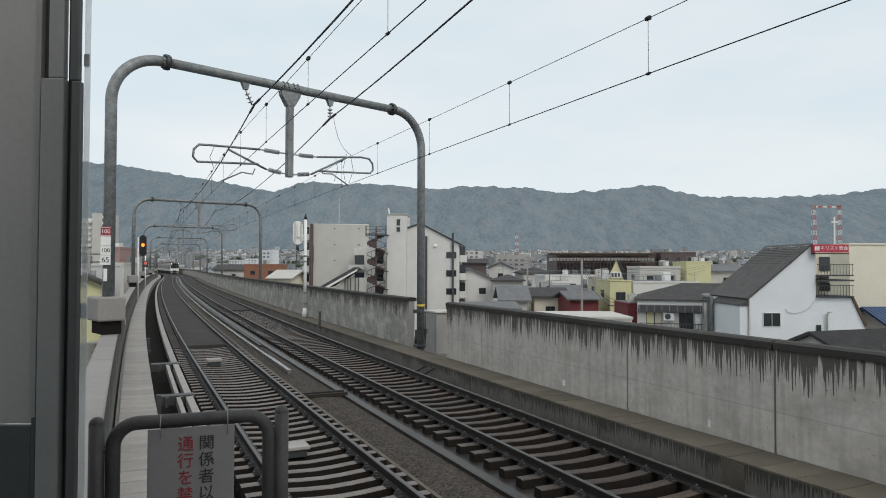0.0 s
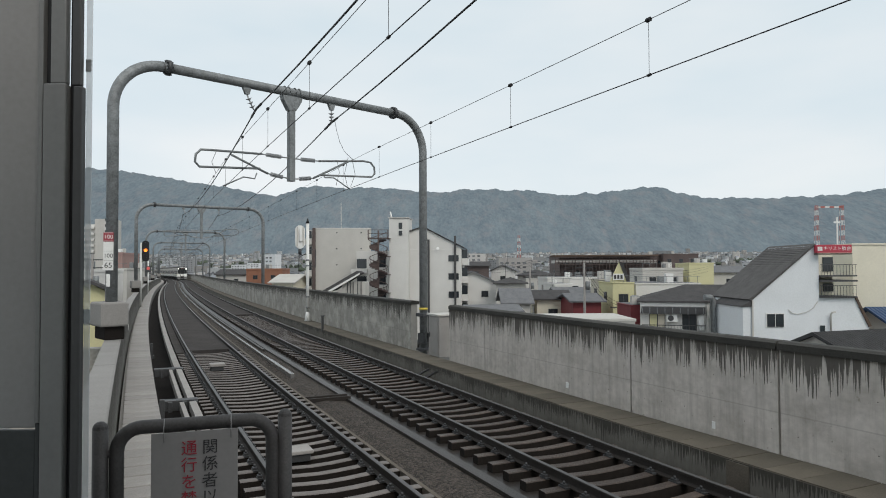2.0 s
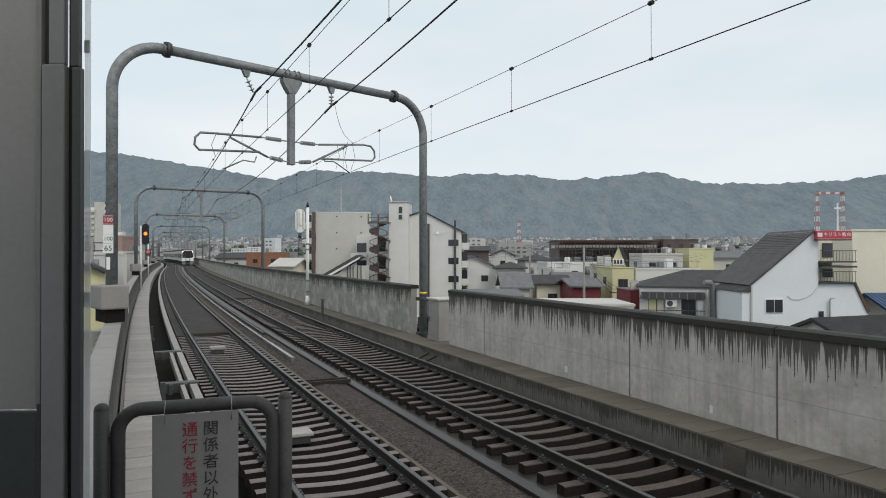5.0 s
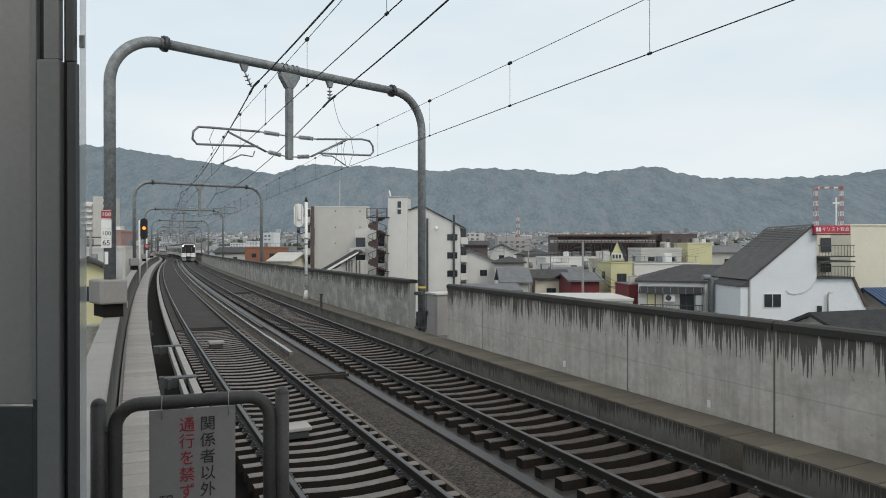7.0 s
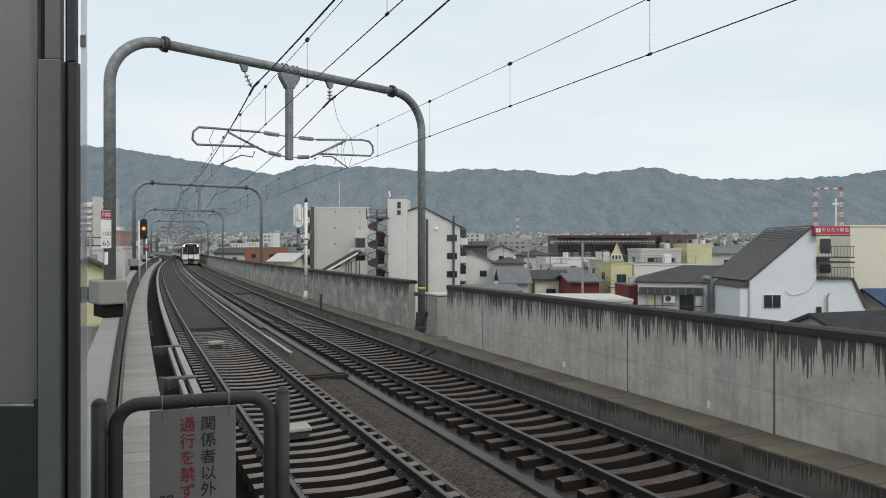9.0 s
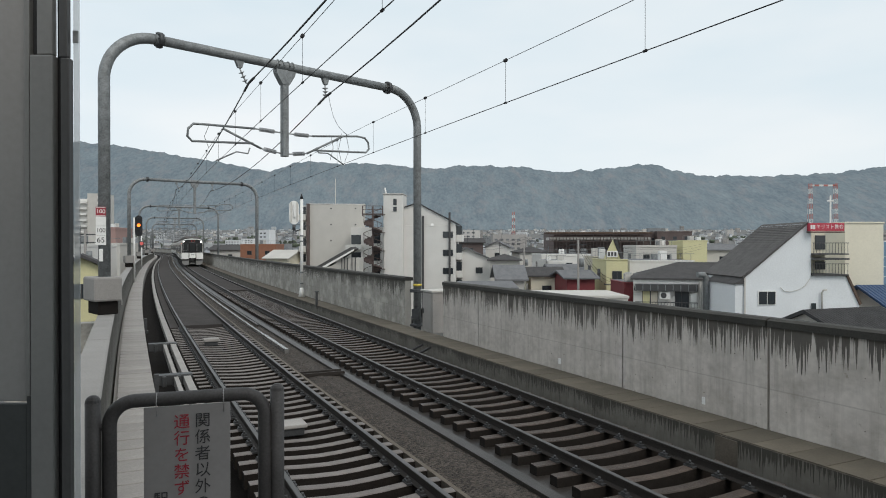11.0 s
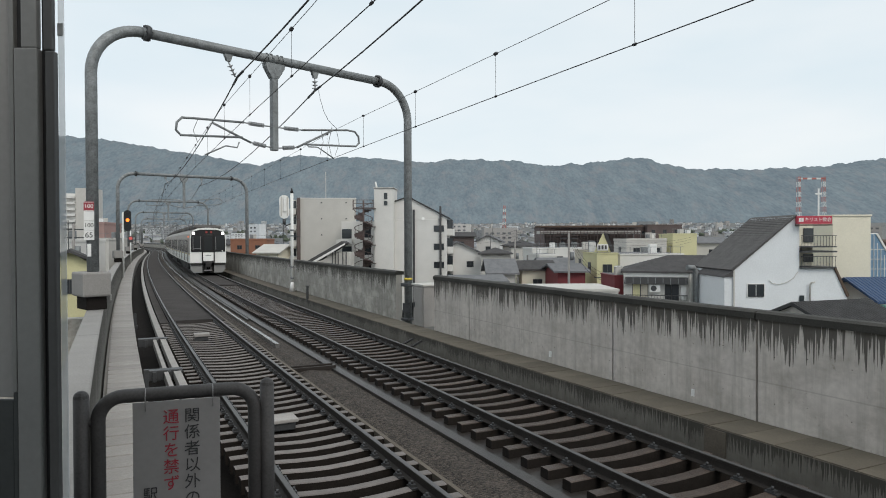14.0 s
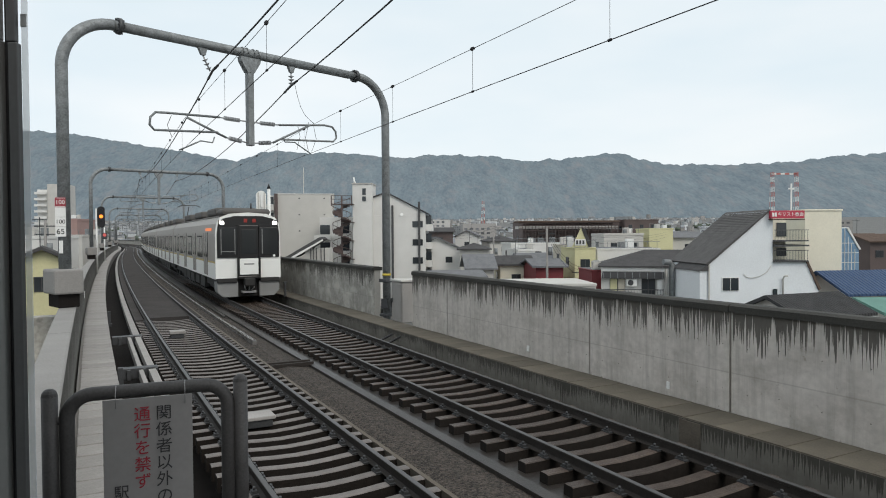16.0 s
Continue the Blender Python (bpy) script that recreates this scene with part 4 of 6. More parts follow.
# ---- platform end: floor, roof, partition, pipe barrier with its notice ----
plat = tagged(obj("platform_floor", boxed(-6.2, 0.80, -14, 3.55, -0.4, 1.1, 0.02), M_CONC), "grey concrete station platform end", "platform", kind="structure")
plat.matrix_basis = Matrix.Rotation(heading(0), 4, "Z")
roof = tagged(obj("platform_roof", boxed(-6.4, 1.1, -14, 1.35, 4.6, 4.85, 0.02), M_WALLGREY), "station platform roof", "roof", kind="structure")
roof.matrix_basis = Matrix.Rotation(heading(0), 4, "Z")
back = tagged(obj("wall_station", boxed(-6.4, 0.7, -14.2, -14.0, 1.1, 4.6), M_PANEL), "grey station end wall", "wall", kind="structure")
back.matrix_basis = Matrix.Rotation(heading(0), 4, "Z")
pt = tagged(empty("partition"), "grey steel platform partition with an aluminium sash edge", "partition")
D0, D1 = 2.6, 2.615
part("panel", boxed(-2.609, -1.569, D0, D1, 2.208, 4.6, 0.004), M_PANEL, pt)
part("skirting", boxed(-2.609, -1.564, D0 - 0.01, D1, 1.1, 2.201, 0.004), M_PANELDARK, pt, "dark green skirting")
part("bead", boxed(-1.567, -1.547, D0 - 0.015, D1, 2.230, 4.6, 0.003), M_SASH, pt)
part("bead", boxed(-1.564, -1.547, D0 - 0.012, D1, 1.1, 2.227, 0.002), M_PANELDARK, pt)
part("seal", boxed(-1.546, -1.539, D0 + 0.01, D1, 1.1, 4.6), M_SASHDARK, pt)
part("stile", boxed(-1.538, -1.452, D0 - 0.03, D1, 1.1, 3.525, 0.005), M_SASH, pt, "grey aluminium stile")
part("stile", boxed(-1.517, -1.458, D0 - 0.02, D1, 3.527, 4.6, 0.005), M_SASH, pt, "grey aluminium stile")
part("seal", boxed(-1.538, -1.518, D0, D1, 3.527, 4.6), M_SASHDARK, pt)
part("seal", boxed(-1.451, -1.430, D0 + 0.005, D1, 1.1, 4.6), M_SASHDARK, pt)
part("edge_strip", boxed(-1.429, -1.395, D0 - 0.02, D1, 1.1, 3.517, 0.006), M_SASHMID, pt)
part("edge_strip", boxed(-1.437, -1.404, D0 - 0.015, D1, 3.519, 4.6, 0.006), M_SASHMID, pt)
part("glass_edge", boxed(-1.400, -1.376, 2.62, 2.625, 1.1, 4.6, 0.002), M_PALEGLASS, pt, "pale translucent glass edge")
part("clip", boxed(-1.400, -1.378, 2.6155, 2.619, 3.582, 3.630, 0.002), M_STEEL, pt)

br = tagged(empty("pipe_barrier"), "grey steel pipe barrier at the platform end with a notice board", "barrier")
FA, FB = Vector((-1.547, 3.2, 0)), Vector((-0.872, 3.42, 0))
def rail_pt(q, z, off=0.0):
    v = FA.lerp(FB, q)
    return (v.x, v.y + off, z)
ztop, rb = 2.064, 0.11
along = (FB - FA).normalized()
pts = [(FA.x, FA.y, 1.1), (FA.x, FA.y, ztop - rb)]
pts += arc(Vector((FA.x, FA.y, ztop - rb)) + along * rb, rb, math.pi, math.pi / 2, 8, along, (0, 0, 1))[1:]
pts += arc(Vector((FB.x, FB.y, ztop - rb)) - along * rb, rb, math.pi / 2, 0, 8, along, (0, 0, 1))
pts += [(FB.x, FB.y, 1.1)]
part("frame", piped(pts, 0.033, 14), M_FENCE, br)
for q, zt in ((-0.098, 2.089), (1.086, 2.092)):
    p_ = rail_pt(q, 0)
    post = part("post", piped([(p_[0], p_[1], 1.1), (p_[0], p_[1], zt - 0.02)], 0.035, 14), M_FENCE, br)
    bm = bmesh.new()
    bmesh.ops.create_uvsphere(bm, u_segments=14, v_segments=8, radius=0.035)
    bmesh.ops.translate(bm, vec=(p_[0], p_[1], zt - 0.02), verts=bm.verts)
    part("cap", bm, M_FENCE, post)
    for zz in (1.45, 1.95):
        e_ = rail_pt(0 if q < 0 else 1, zz)
        part("hinge", piped([(p_[0], p_[1], zz), e_], 0.018, 8), M_FENCE, post)
board = empty("notice_board", Matrix.Translation((-1.213, 3.26, 2.074)) @ Matrix.Rotation(math.atan2(along.y, along.x), 4, "Z"))
tagged(board, "dirty white notice board with red and black Japanese writing", "notice")
part("panel", boxed(-0.182, 0.207, -0.012, -0.006, -1.0, -0.034, 0.002), M_SIGNBOARD, board)
for x in (-0.125, 0.175):
    part("tie", piped([(x, -0.02, -0.075), (x, -0.045, -0.005), (x, 0.0, 0.030)], 0.0022, 6), M_SIGNBOARD, board)
for col, x, ink in (("\u95a2\u4fc2\u8005\u4ee5\u5916\u306e", 0.080, M_BLACKINK), ("\u901a\u884c\u3092\u7981\u305a", -0.0141, M_REDINK), ("\u99c5", -0.1075, M_BLACKINK)):
    for i, ch in enumerate(col):
        big = ch != "\u99c5"
        plate_text(ch, 0.075 if big else 0.068, x, -0.116 - i * 0.0795 if big else -0.475, ink, board, -0.014)


# ---- the town ----
def windows_on(parent, wall_y, cols, rows_, w, h, sill=True, facing=-1, axis="y", at_=0.0):
    """Framed panes set in a wall face; cols are positions along it, rows_ the sill heights."""
    for c in cols:
        for z in rows_:
            if axis == "y":
                fr = part("window", boxed(c - w / 2 - 0.06, c + w / 2 + 0.06, wall_y + facing * 0.05 if facing < 0 else wall_y, wall_y if facing < 0 else wall_y + 0.05, z - 0.06, z + h + 0.06), M_FRAME, parent)
                part("pane", boxed(c - w / 2, c - 0.03, wall_y + facing * 0.07 - 0.01, wall_y + facing * 0.06 + 0.01, z, z + h), M_GLASS, fr)
                part("pane", boxed(c + 0.03, c + w / 2, wall_y + facing * 0.07 - 0.01, wall_y + facing * 0.06 + 0.01, z, z + h), M_GLASS, fr)
            else:
                part("window", boxed(at_ - 0.06, at_ + 0.06, c - w / 2, c + w / 2, z, z + h), M_GLASS, parent)


def house(x, y, w, d, eaves, ridge, turn, wall, roof_m, label, style="gable_x", cat="house", wins=2, base=GROUND - 1.5, over=0.5):
    """A house about (x, y): gable_x has its ridge along local x, gable_y along local y (a gable faces the viewer), hip, flat, shed."""
    h = tagged(empty("house" if cat == "house" else "building", pose(x, y, 0, 0, 0, turn)), label, cat)
    part("wall", boxed(-w / 2, w / 2, -d / 2, d / 2, base, eaves), wall, h)
    a, b, t = w / 2 + over, d / 2 + over, 0.18
    bm = bmesh.new()
    if style in ("flat", "flat_bare"):
        part("parapet", boxed(-w / 2 - 0.08, w / 2 + 0.08, -d / 2 - 0.08, d / 2 + 0.08, eaves, ridge, 0.03), wall, h)
        box(bm, -w / 2 + 0.15, w / 2 - 0.15, -d / 2 + 0.15, d / 2 - 0.15, ridge, ridge + 0.02)
    elif style == "gable_y":
        prism(bm, [(-a, eaves - 0.15), (0, ridge), (a, eaves - 0.15), (a, eaves + t - 0.15), (0, ridge + t * 1.2), (-a, eaves + t - 0.15)], -b, b)
        g_ = prism(bmesh.new(), [(-w / 2, eaves), (w / 2, eaves), (0, ridge)], -d / 2, d / 2)
        part("gable", g_, wall, h)
    elif style == "gable_x":
        k = prism(bmesh.new(), [(-b, eaves - 0.15), (0, ridge), (b, eaves - 0.15), (b, eaves + t - 0.15), (0, ridge + t * 1.2), (-b, eaves + t - 0.15)], -a, a)
        bmesh.ops.rotate(k, verts=k.verts, cent=(0, 0, 0), matrix=Matrix.Rotation(math.pi / 2, 3, "Z"))
        bm.free()
        bm = k
        g_ = prism(bmesh.new(), [(-d / 2, eaves), (d / 2, eaves), (0, ridge)], -w / 2, w / 2)
        bmesh.ops.rotate(g_, verts=g_.verts, cent=(0, 0, 0), matrix=Matrix.Rotation(math.pi / 2, 3, "Z"))
        part("gable", g_, wall, h)
    else:
        r = max(0.0, a - b) if style == "hip" else 0.0
        lo = [bm.verts.new(c) for c in ((-a, -b, eaves - 0.1), (a, -b, eaves - 0.1), (a, b, eaves - 0.1), (-a, b, eaves - 0.1))]
        le = [bm.verts.new(c) for c in ((-a, -b, eaves + 0.05), (a, -b, eaves + 0.05), (a, b, eaves + 0.05), (-a, b, eaves + 0.05))]
        p, q = bm.verts.new((-r, 0, ridge)), bm.verts.new((r + 0.01, 0, ridge))
        bm.faces.new(lo[::-1])
        for i in range(4):
            bm.faces.new((lo[i], lo[(i + 1) % 4], le[(i + 1) % 4], le[i]))
        bm.faces.new((le[0], le[1], q, p)), bm.faces.new((le[1], le[2], q)), bm.faces.new((le[2], le[3], p, q)), bm.faces.new((le[3], le[0], p))
    part("roof", bm, roof_m, h)
    rq = random.Random(int(x * 7 + y * 13))
    if style == "flat" and ridge - base > 4:
        for _ in range(2 + int(w / 5)):
            ux, uy, uw = rq.uniform(-w * 0.42, w * 0.38), rq.uniform(-d * 0.42, d * 0.2), rq.uniform(0.5, 1.3)
            part("rooftop_unit", boxed(ux, ux + uw, uy, uy + 0.7, ridge, ridge + rq.uniform(0.5, 1.2), 0.03), rq.choice((M_WALLGREY, M_WHITE, M_STEEL)), h)
        part("roof_rail", boxed(-w / 2, w / 2, -d / 2, -d / 2 + 0.05, ridge + 0.75, ridge + 0.80), M_STEEL, h)
        for k in range(int(w / 1.2) + 1):
            part("rail_post", boxed(-w / 2 + k * 1.2, -w / 2 + k * 1.2 + 0.04, -d / 2, -d / 2 + 0.04, ridge, ridge + 0.78), M_STEEL, h)
    elif style[:4] != "flat" and wins:
        ax_ = rq.uniform(-w * 0.3, w * 0.3)
        ant = part("aerial", piped([(ax_, 0, eaves), (ax_, 0, ridge + 2.2)], 0.035, 5), M_DARKSTEEL, h)
        for k in range(4):
            part("aerial_rod", boxed(ax_ - 0.45 + 0.05 * k, ax_ + 0.45 - 0.05 * k, 0.2 * k - 0.02, 0.2 * k + 0.02, ridge + 2.0, ridge + 2.04), M_DARKSTEEL, ant)
    n = max(1, int(w / 3.2))
    if wins:
        windows_on(h, -d / 2, [(-w / 2) + w * (i + 0.5) / n for i in range(n)], [eaves - 2.1 - 2.8 * k for k in range(wins)], min(1.0, w / n * 0.4), 0.85)
        windows_on(h, 0, [0.0], [eaves - 2.1 - 2.8 * k for k in range(wins)], 1.3, 1.05, axis="x", at_=-w / 2)
    return h


# apartment block with a blank pale side wall
ab = tagged(empty("apartment_building", pose(-17.798, 118, 0, 0, 0, 6)), "pale grey apartment block with a blank side wall", "building")
part("wall", boxed(-4.622, 4.917, 0, 14, GROUND, 9.886, 0.05), M_WALLGREY, ab)
part("roof_edge", boxed(-4.720, 5.015, -0.05, 14, 9.886, 10.033), M_WALLWHITE, ab)
part("corner_shaft", boxed(-5.113, -4.572, -0.5, 3, GROUND, 9.984), M_BROWNBLD, ab, "dark drain shaft")
part("balcony_wing", boxed(-6.097, -5.113, 0.5, 9, GROUND, 9.689), M_WALLWHITE, ab)
for i in range(6):
    z = 8.116 - i * 2.75
    part("balcony", boxed(-6.392, -5.212, -0.7, 0.5, z - 1.0, z, 0.03), M_WALLGREY, ab)
    part("window", boxed(-5.900, -5.310, 0.42, 0.49, z + 0.1, z + 1.4), M_GLASS, ab)
for i in range(3):
    for q in (-0.12, 0.35):
        part("vent", boxed(q * 9, q * 9 + 0.25, -0.08, 0.0, 9.099 - i * 2.8, 9.099 - i * 2.8 + 0.2), M_FRAME, ab)

# apartment house with a stair tower, gable roof and outside stair
ah = tagged(empty("apartment_building", pose(-3.780, 108, 0, 0, 0, -4)), "cream-white apartment house with a stair tower and gable roof", "building")
W_ = 6.480
part("wall", boxed(-4.140, W_, 0, 11, GROUND, 5.956, 0.04), M_WALLWHITE, ah)
part("gable", prism(bmesh.new(), [(-4.140, 5.956), (W_, 5.956), (W_, 6.136), (0.360, 9.466), (-4.140, 7.936)], 0, 11), M_WALLWHITE, ah)
part("roof", prism(bmesh.new(), [(-4.230, 7.96), (0.360, 9.50), (W_ + 0.5, 6.03), (W_ + 0.5, 6.181), (0.360, 9.646), (-4.230, 8.116)], -0.3, 11.3), M_ROOFDARK, ah)
part("stair_tower", boxed(-4.860, -1.800, -1.6, 3.5, GROUND, 10.816, 0.04), M_WALLWHITE, ah)
part("tower_cap", boxed(-4.950, -1.710, -1.75, 3.6, 10.816, 10.951, 0.02), M_WALLGREY, ah)
for z0, z1 in ((370, 359), (381, 373)):
    part("window", boxed(-3.3, -2.75, -1.68, -1.6, 2.80595 + (440 - z0) * 0.09, 2.80595 + (440 - z1) * 0.09), M_GLASS, ah)
for i in range(4):
    z = 3.976 - i * 2.88
    fr = part("window", boxed(4.410, 5.400, -0.06, 0.0, z, z + 1.0), M_FRAME, ah)
    part("pane", boxed(4.500, 5.310, -0.09, -0.062, z + 0.06, z + 0.94), M_GLASS, fr)
    part("window", boxed(5.580, 6.030, -0.06, 0.0, z, z + 1.0), M_GLASS, ah)
    bal = part("balcony", boxed(W_ + 0.02, W_ + 1.0, 1.0, 8, z - 0.6, z + 0.5, 0.03), M_WALLWHITE, ah)
    part("shade", boxed(W_ + 0.02, W_ + 0.9, 1.2, 7.8, z + 0.5, z + 1.9), M_GLASS, bal)
for x in (1.260, 5.490):
    part("drain_pipe", boxed(x - 0.16, x + 0.16, -0.35, -0.02, GROUND, 7.486 if x < 3 else 8.026, 0.03), M_FRAME, ah)
part("antenna", piped([(-4.680, 0, 10.906), (-4.860, 0, 11.986)], 0.18, 8, 0.1), M_WHITE, ah)

part("dish", piped([(2.75, -0.25, 6.05), (2.75, -0.12, 6.0)], 0.26, 12, 0.05), M_WHITE, ah)
fs = tagged(empty("outside_stair", pose(-10.335, 106, 0)), "rust-brown steel outside stair with railings", "stair")
Z_TOP = 7.664
part("newel", piped([(0, 0, GROUND - 1.5), (0, 0, Z_TOP + 1.2)], 0.14, 8), M_BROWNSTEEL, fs)
for i in range(5):
    z = Z_TOP - i * 2.85
    for k in range(14):
        steps = bmesh.new()
        a = math.pi * 0.2 + 2 * math.pi * k / 15
        b = a + 2 * math.pi / 15
        zz = z - 2.85 * (k + 1) / 15
        lo_ = [steps.verts.new((math.cos(q) * r, math.sin(q) * r, zz + h_)) for q, r in ((a, 0.1), (a, 1.45), (b, 1.45), (b, 0.1)) for h_ in (-0.22, 0.0)]
        for q in ((0, 2, 3, 1), (2, 4, 5, 3), (4, 6, 7, 5), (6, 0, 1, 7), (0, 6, 4, 2), (1, 3, 5, 7)):
            steps.faces.new([lo_[n_] for n_ in q])
        part("step", steps, M_BROWNSTEEL, fs)
    part("handrail", piped([(math.cos(math.pi * 0.2 + 2 * math.pi * k / 24) * 1.45, math.sin(math.pi * 0.2 + 2 * math.pi * k / 24) * 1.45, z + 0.95 - 2.85 * k / 24) for k in range(25)], 0.05, 6), M_BROWNSTEEL, fs)
    for k in range(0, 24, 2):
        a = math.pi * 0.2 + 2 * math.pi * k / 24
        part("baluster", piped([(math.cos(a) * 1.45, math.sin(a) * 1.45, z - 2.85 * k / 24), (math.cos(a) * 1.45, math.sin(a) * 1.45, z + 0.95 - 2.85 * k / 24)], 0.025, 4), M_BROWNSTEEL, fs)
    part("landing", boxed(0.2, 1.9, 0.2, 1.6, z - 0.12, z, 0.02), M_BROWNSTEEL, fs)
for x in (-1.6, 1.5):
    part("stanchion", boxed(x - 0.08, x + 0.08, -0.08, 0.08, Z_TOP - 0.3, 8.989), M_BROWNSTEEL, fs)
for q in (0.1, 0.7, 1.25):
    part("guard_rail", boxed(-1.6, 1.5, -0.05, 0.05, Z_TOP + q, Z_TOP + q + 0.07), M_BROWNSTEEL, fs)
part("landing", boxed(-1.6, 1.7, -0.2, 1.4, Z_TOP - 0.12, Z_TOP, 0.02), M_BROWNSTEEL, fs)
aw = tagged(empty("apartment_wing", pose(-13.440, 112, 0)), "white apartment wing with balconies behind the stair", "building")
part("wall", boxed(-1.120, 4.200, 0, 8, GROUND, 5.793), M_WALLWHITE, aw)
for i in range(4):
    z = 2.806 - i * 2.85
    part("balcony", boxed(-1.867, 0.747, -1.2, 0, z - 0.7, z + 0.0, 0.03), M_WALLWHITE, aw)
    part("window", boxed(-1.027, 0.560, -0.08, 0.0, z + 0.15, z + 1.7), M_GLASS, aw)
    part("window", boxed(2.613, 3.733, -0.08, 0.0, z + 0.3, z + 2.0), M_GLASS, aw)
lr = tagged(empty("stepped_roof", pose(-13.760, 96, 0)), "dark sloping roof with a pale edge over a low building", "building")
part("roof", prism(bmesh.new(), [(-3.600, -0.234), (1.280, 2.566), (1.760, 2.246), (-2.400, -0.314)], 0, 6), M_ROOFDARK, lr)
part("edge", prism(bmesh.new(), [(-2.880, -0.314), (1.760, 2.286), (1.760, 2.046), (-2.400, -0.394)], -0.4, -0.02), M_WHITE, lr)
part("wall", boxed(-0.800, 2.400, 0.3, 6, GROUND, 0.966), M_WALLGREY, lr)
for x in (0, 5, 10, 18, 24):
    part("post", boxed(x * 0.08 - 0.05, x * 0.08 + 0.05, 0.1, 0.25, GROUND, 1.046), M_FRAME, lr)

# church: tall wedge of dark roof, white walls, balconies, red name board
ch = tagged(empty("church", pose(26.260, 52, 0, 0, 0, 0)), "white church building with a steep charcoal roof and red name board", "building")
part("wall", prism(bmesh.new(), [(-2.817, GROUND), (2.383, GROUND), (2.383, 4.539), (1.907, 4.453), (-2.817, 0.336)], 0, 7), M_CHURCH, ch)
bm = bmesh.new()
lo = [(-2.947, -0.05, 0.293), (2.167, -0.05, 4.539), (2.167, 7.3, 4.539), (-2.947, 7.3, 0.293)]
bm.verts.ensure_lookup_table()
vs = [bm.verts.new(c) for c in lo] + [bm.verts.new((a_ - 0.05, b_, c_ + 0.07)) for a_, b_, c_ in lo]
for q in ((3, 2, 1, 0), (4, 5, 6, 7), (0, 1, 5, 4), (1, 2, 6, 5), (2, 3, 7, 6), (3, 0, 4, 7)):
    bm.faces.new([vs[i] for i in q])
part("roof", bm, M_ROOFCOURSE, ch)
c0, c1, c2, c3 = [Vector(c) for c in ((-2.900, -0.12, 0.293), (2.100, -0.12, 4.539), (2.100, 7.30, 4.539), (-2.900, 7.50, 0.293))]
up = (c1 - c0).cross(c3 - c0).normalized()
up = up if up.z > 0 else -up
for k in range(30):
    u, v = k / 30, (k + 1.15) / 30
    lo4 = [c0.lerp(c1, u), c3.lerp(c2, u), c3.lerp(c2, min(v, 1)), c0.lerp(c1, min(v, 1))]
    bm = bmesh.new()
    vs = [bm.verts.new(c - up * 0.06) for c in lo4] + [bm.verts.new(c + up * h_) for c, h_ in zip(lo4, (0.085, 0.085, 0.050, 0.050))]
    for q in ((3, 2, 1, 0), (4, 5, 6, 7), (0, 1, 5, 4), (1, 2, 6, 5), (2, 3, 7, 6), (3, 0, 4, 7)):
        bm.faces.new([vs[i] for i in q])
    bmesh.ops.recalc_face_normals(bm, faces=bm.faces)
    part("roof_course", bm, M_ROOFCOURSE, ch)
part("annex", boxed(-3.46, -2.825, 0.05, 5.3, GROUND, -0.20, 0.02), M_CHURCH, ch)
part("annex_roof", prism(bmesh.new(), [(-3.58, -0.22), (-3.50, -0.12), (-2.86, 0.30), (-2.825, 0.20), (-2.825, -0.19), (-3.46, -0.19)], -0.06, 5.4), M_ROOFDARK, ch)
part("corner_trim", boxed(-2.80, -2.70, -0.09, -0.004, GROUND, 0.30), M_WALLGREY, ch)
fr = part("window", boxed(-1.733, -0.347, -0.06, 0.0, -1.787, -0.704), M_WHITE, ch)
for a_, b_ in ((-1.66, -1.06), (-1.0, -0.4)):
    part("pane", boxed(a_, b_, -0.09, -0.062, -1.744, -0.769), M_GLASS, fr)
part("flue", piped([(-3.75, 5.0, GROUND), (-3.75, 5.0, 0.05), (-3.95, 4.9, 0.30), (-4.55, 4.8, 0.32)], 0.24, 12), M_STEEL, ch, "galvanised flue pipe")
part("window", boxed(2.383, 2.730, -0.09, -0.03, -2.177, -1.657), M_GLASS, ch)
part("vent_pipe", piped([(3.163, -0.12, -2.394), (3.163, -0.12, -0.877), (3.163, -0.3, -0.661), (3.423, -0.3, -0.617)], 0.07, 8), M_WALLGREY, ch)
part("cable", piped([(0.0, -0.05, -0.444), (0.25, -0.06, -0.704), (0.7, -0.06, -0.791), (1.4, -0.06, -0.617), (1.9, -0.06, -0.314), (2.25, -0.06, 0.206)], 0.025, 6), M_WALLGREY, ch)
part("lower_wall", prism(bmesh.new(), [(2.396, GROUND), (6.153, GROUND), (6.153, -1.744), (5.113, 0.423), (2.396, 0.423)], 0.03, 6), M_CHURCH, ch)
part("roof_edge", prism(bmesh.new(), [(5.070, 0.466), (5.243, 0.466), (6.283, -1.701), (6.110, -1.787)], -0.1, 6), M_ROOFBROWN, ch)
part("recess", boxed(2.396, 4.680, 2.2, 6, 0.423, 4.453), M_WALLCREAM, ch)
for zf, zr in ((457, 439), (494, 466)):
    fl = part("balcony", boxed(2.4, 5.16, -0.25, 2.2, 2.80595 + (440 - zf) * 0.04333, 2.80595 + (440 - zf) * 0.04333 + 0.1), M_FRAME, ch)
    zz = 2.80595 + (440 - zf) * 0.04333 + 0.1
    for i in range(12):
        part("baluster", boxed(2.45 + i * 0.24, 2.47 + i * 0.24, -0.22, -0.19, zz, zz + 0.78), M_FRAME, fl)
    part("handrail", boxed(2.4, 5.16, -0.24, -0.17, zz + 0.78, zz + 0.83), M_FRAME, fl)
part("canopy", boxed(2.383, 5.113, -0.4, 2.2, 1.679, 1.809), M_FRAME, ch)
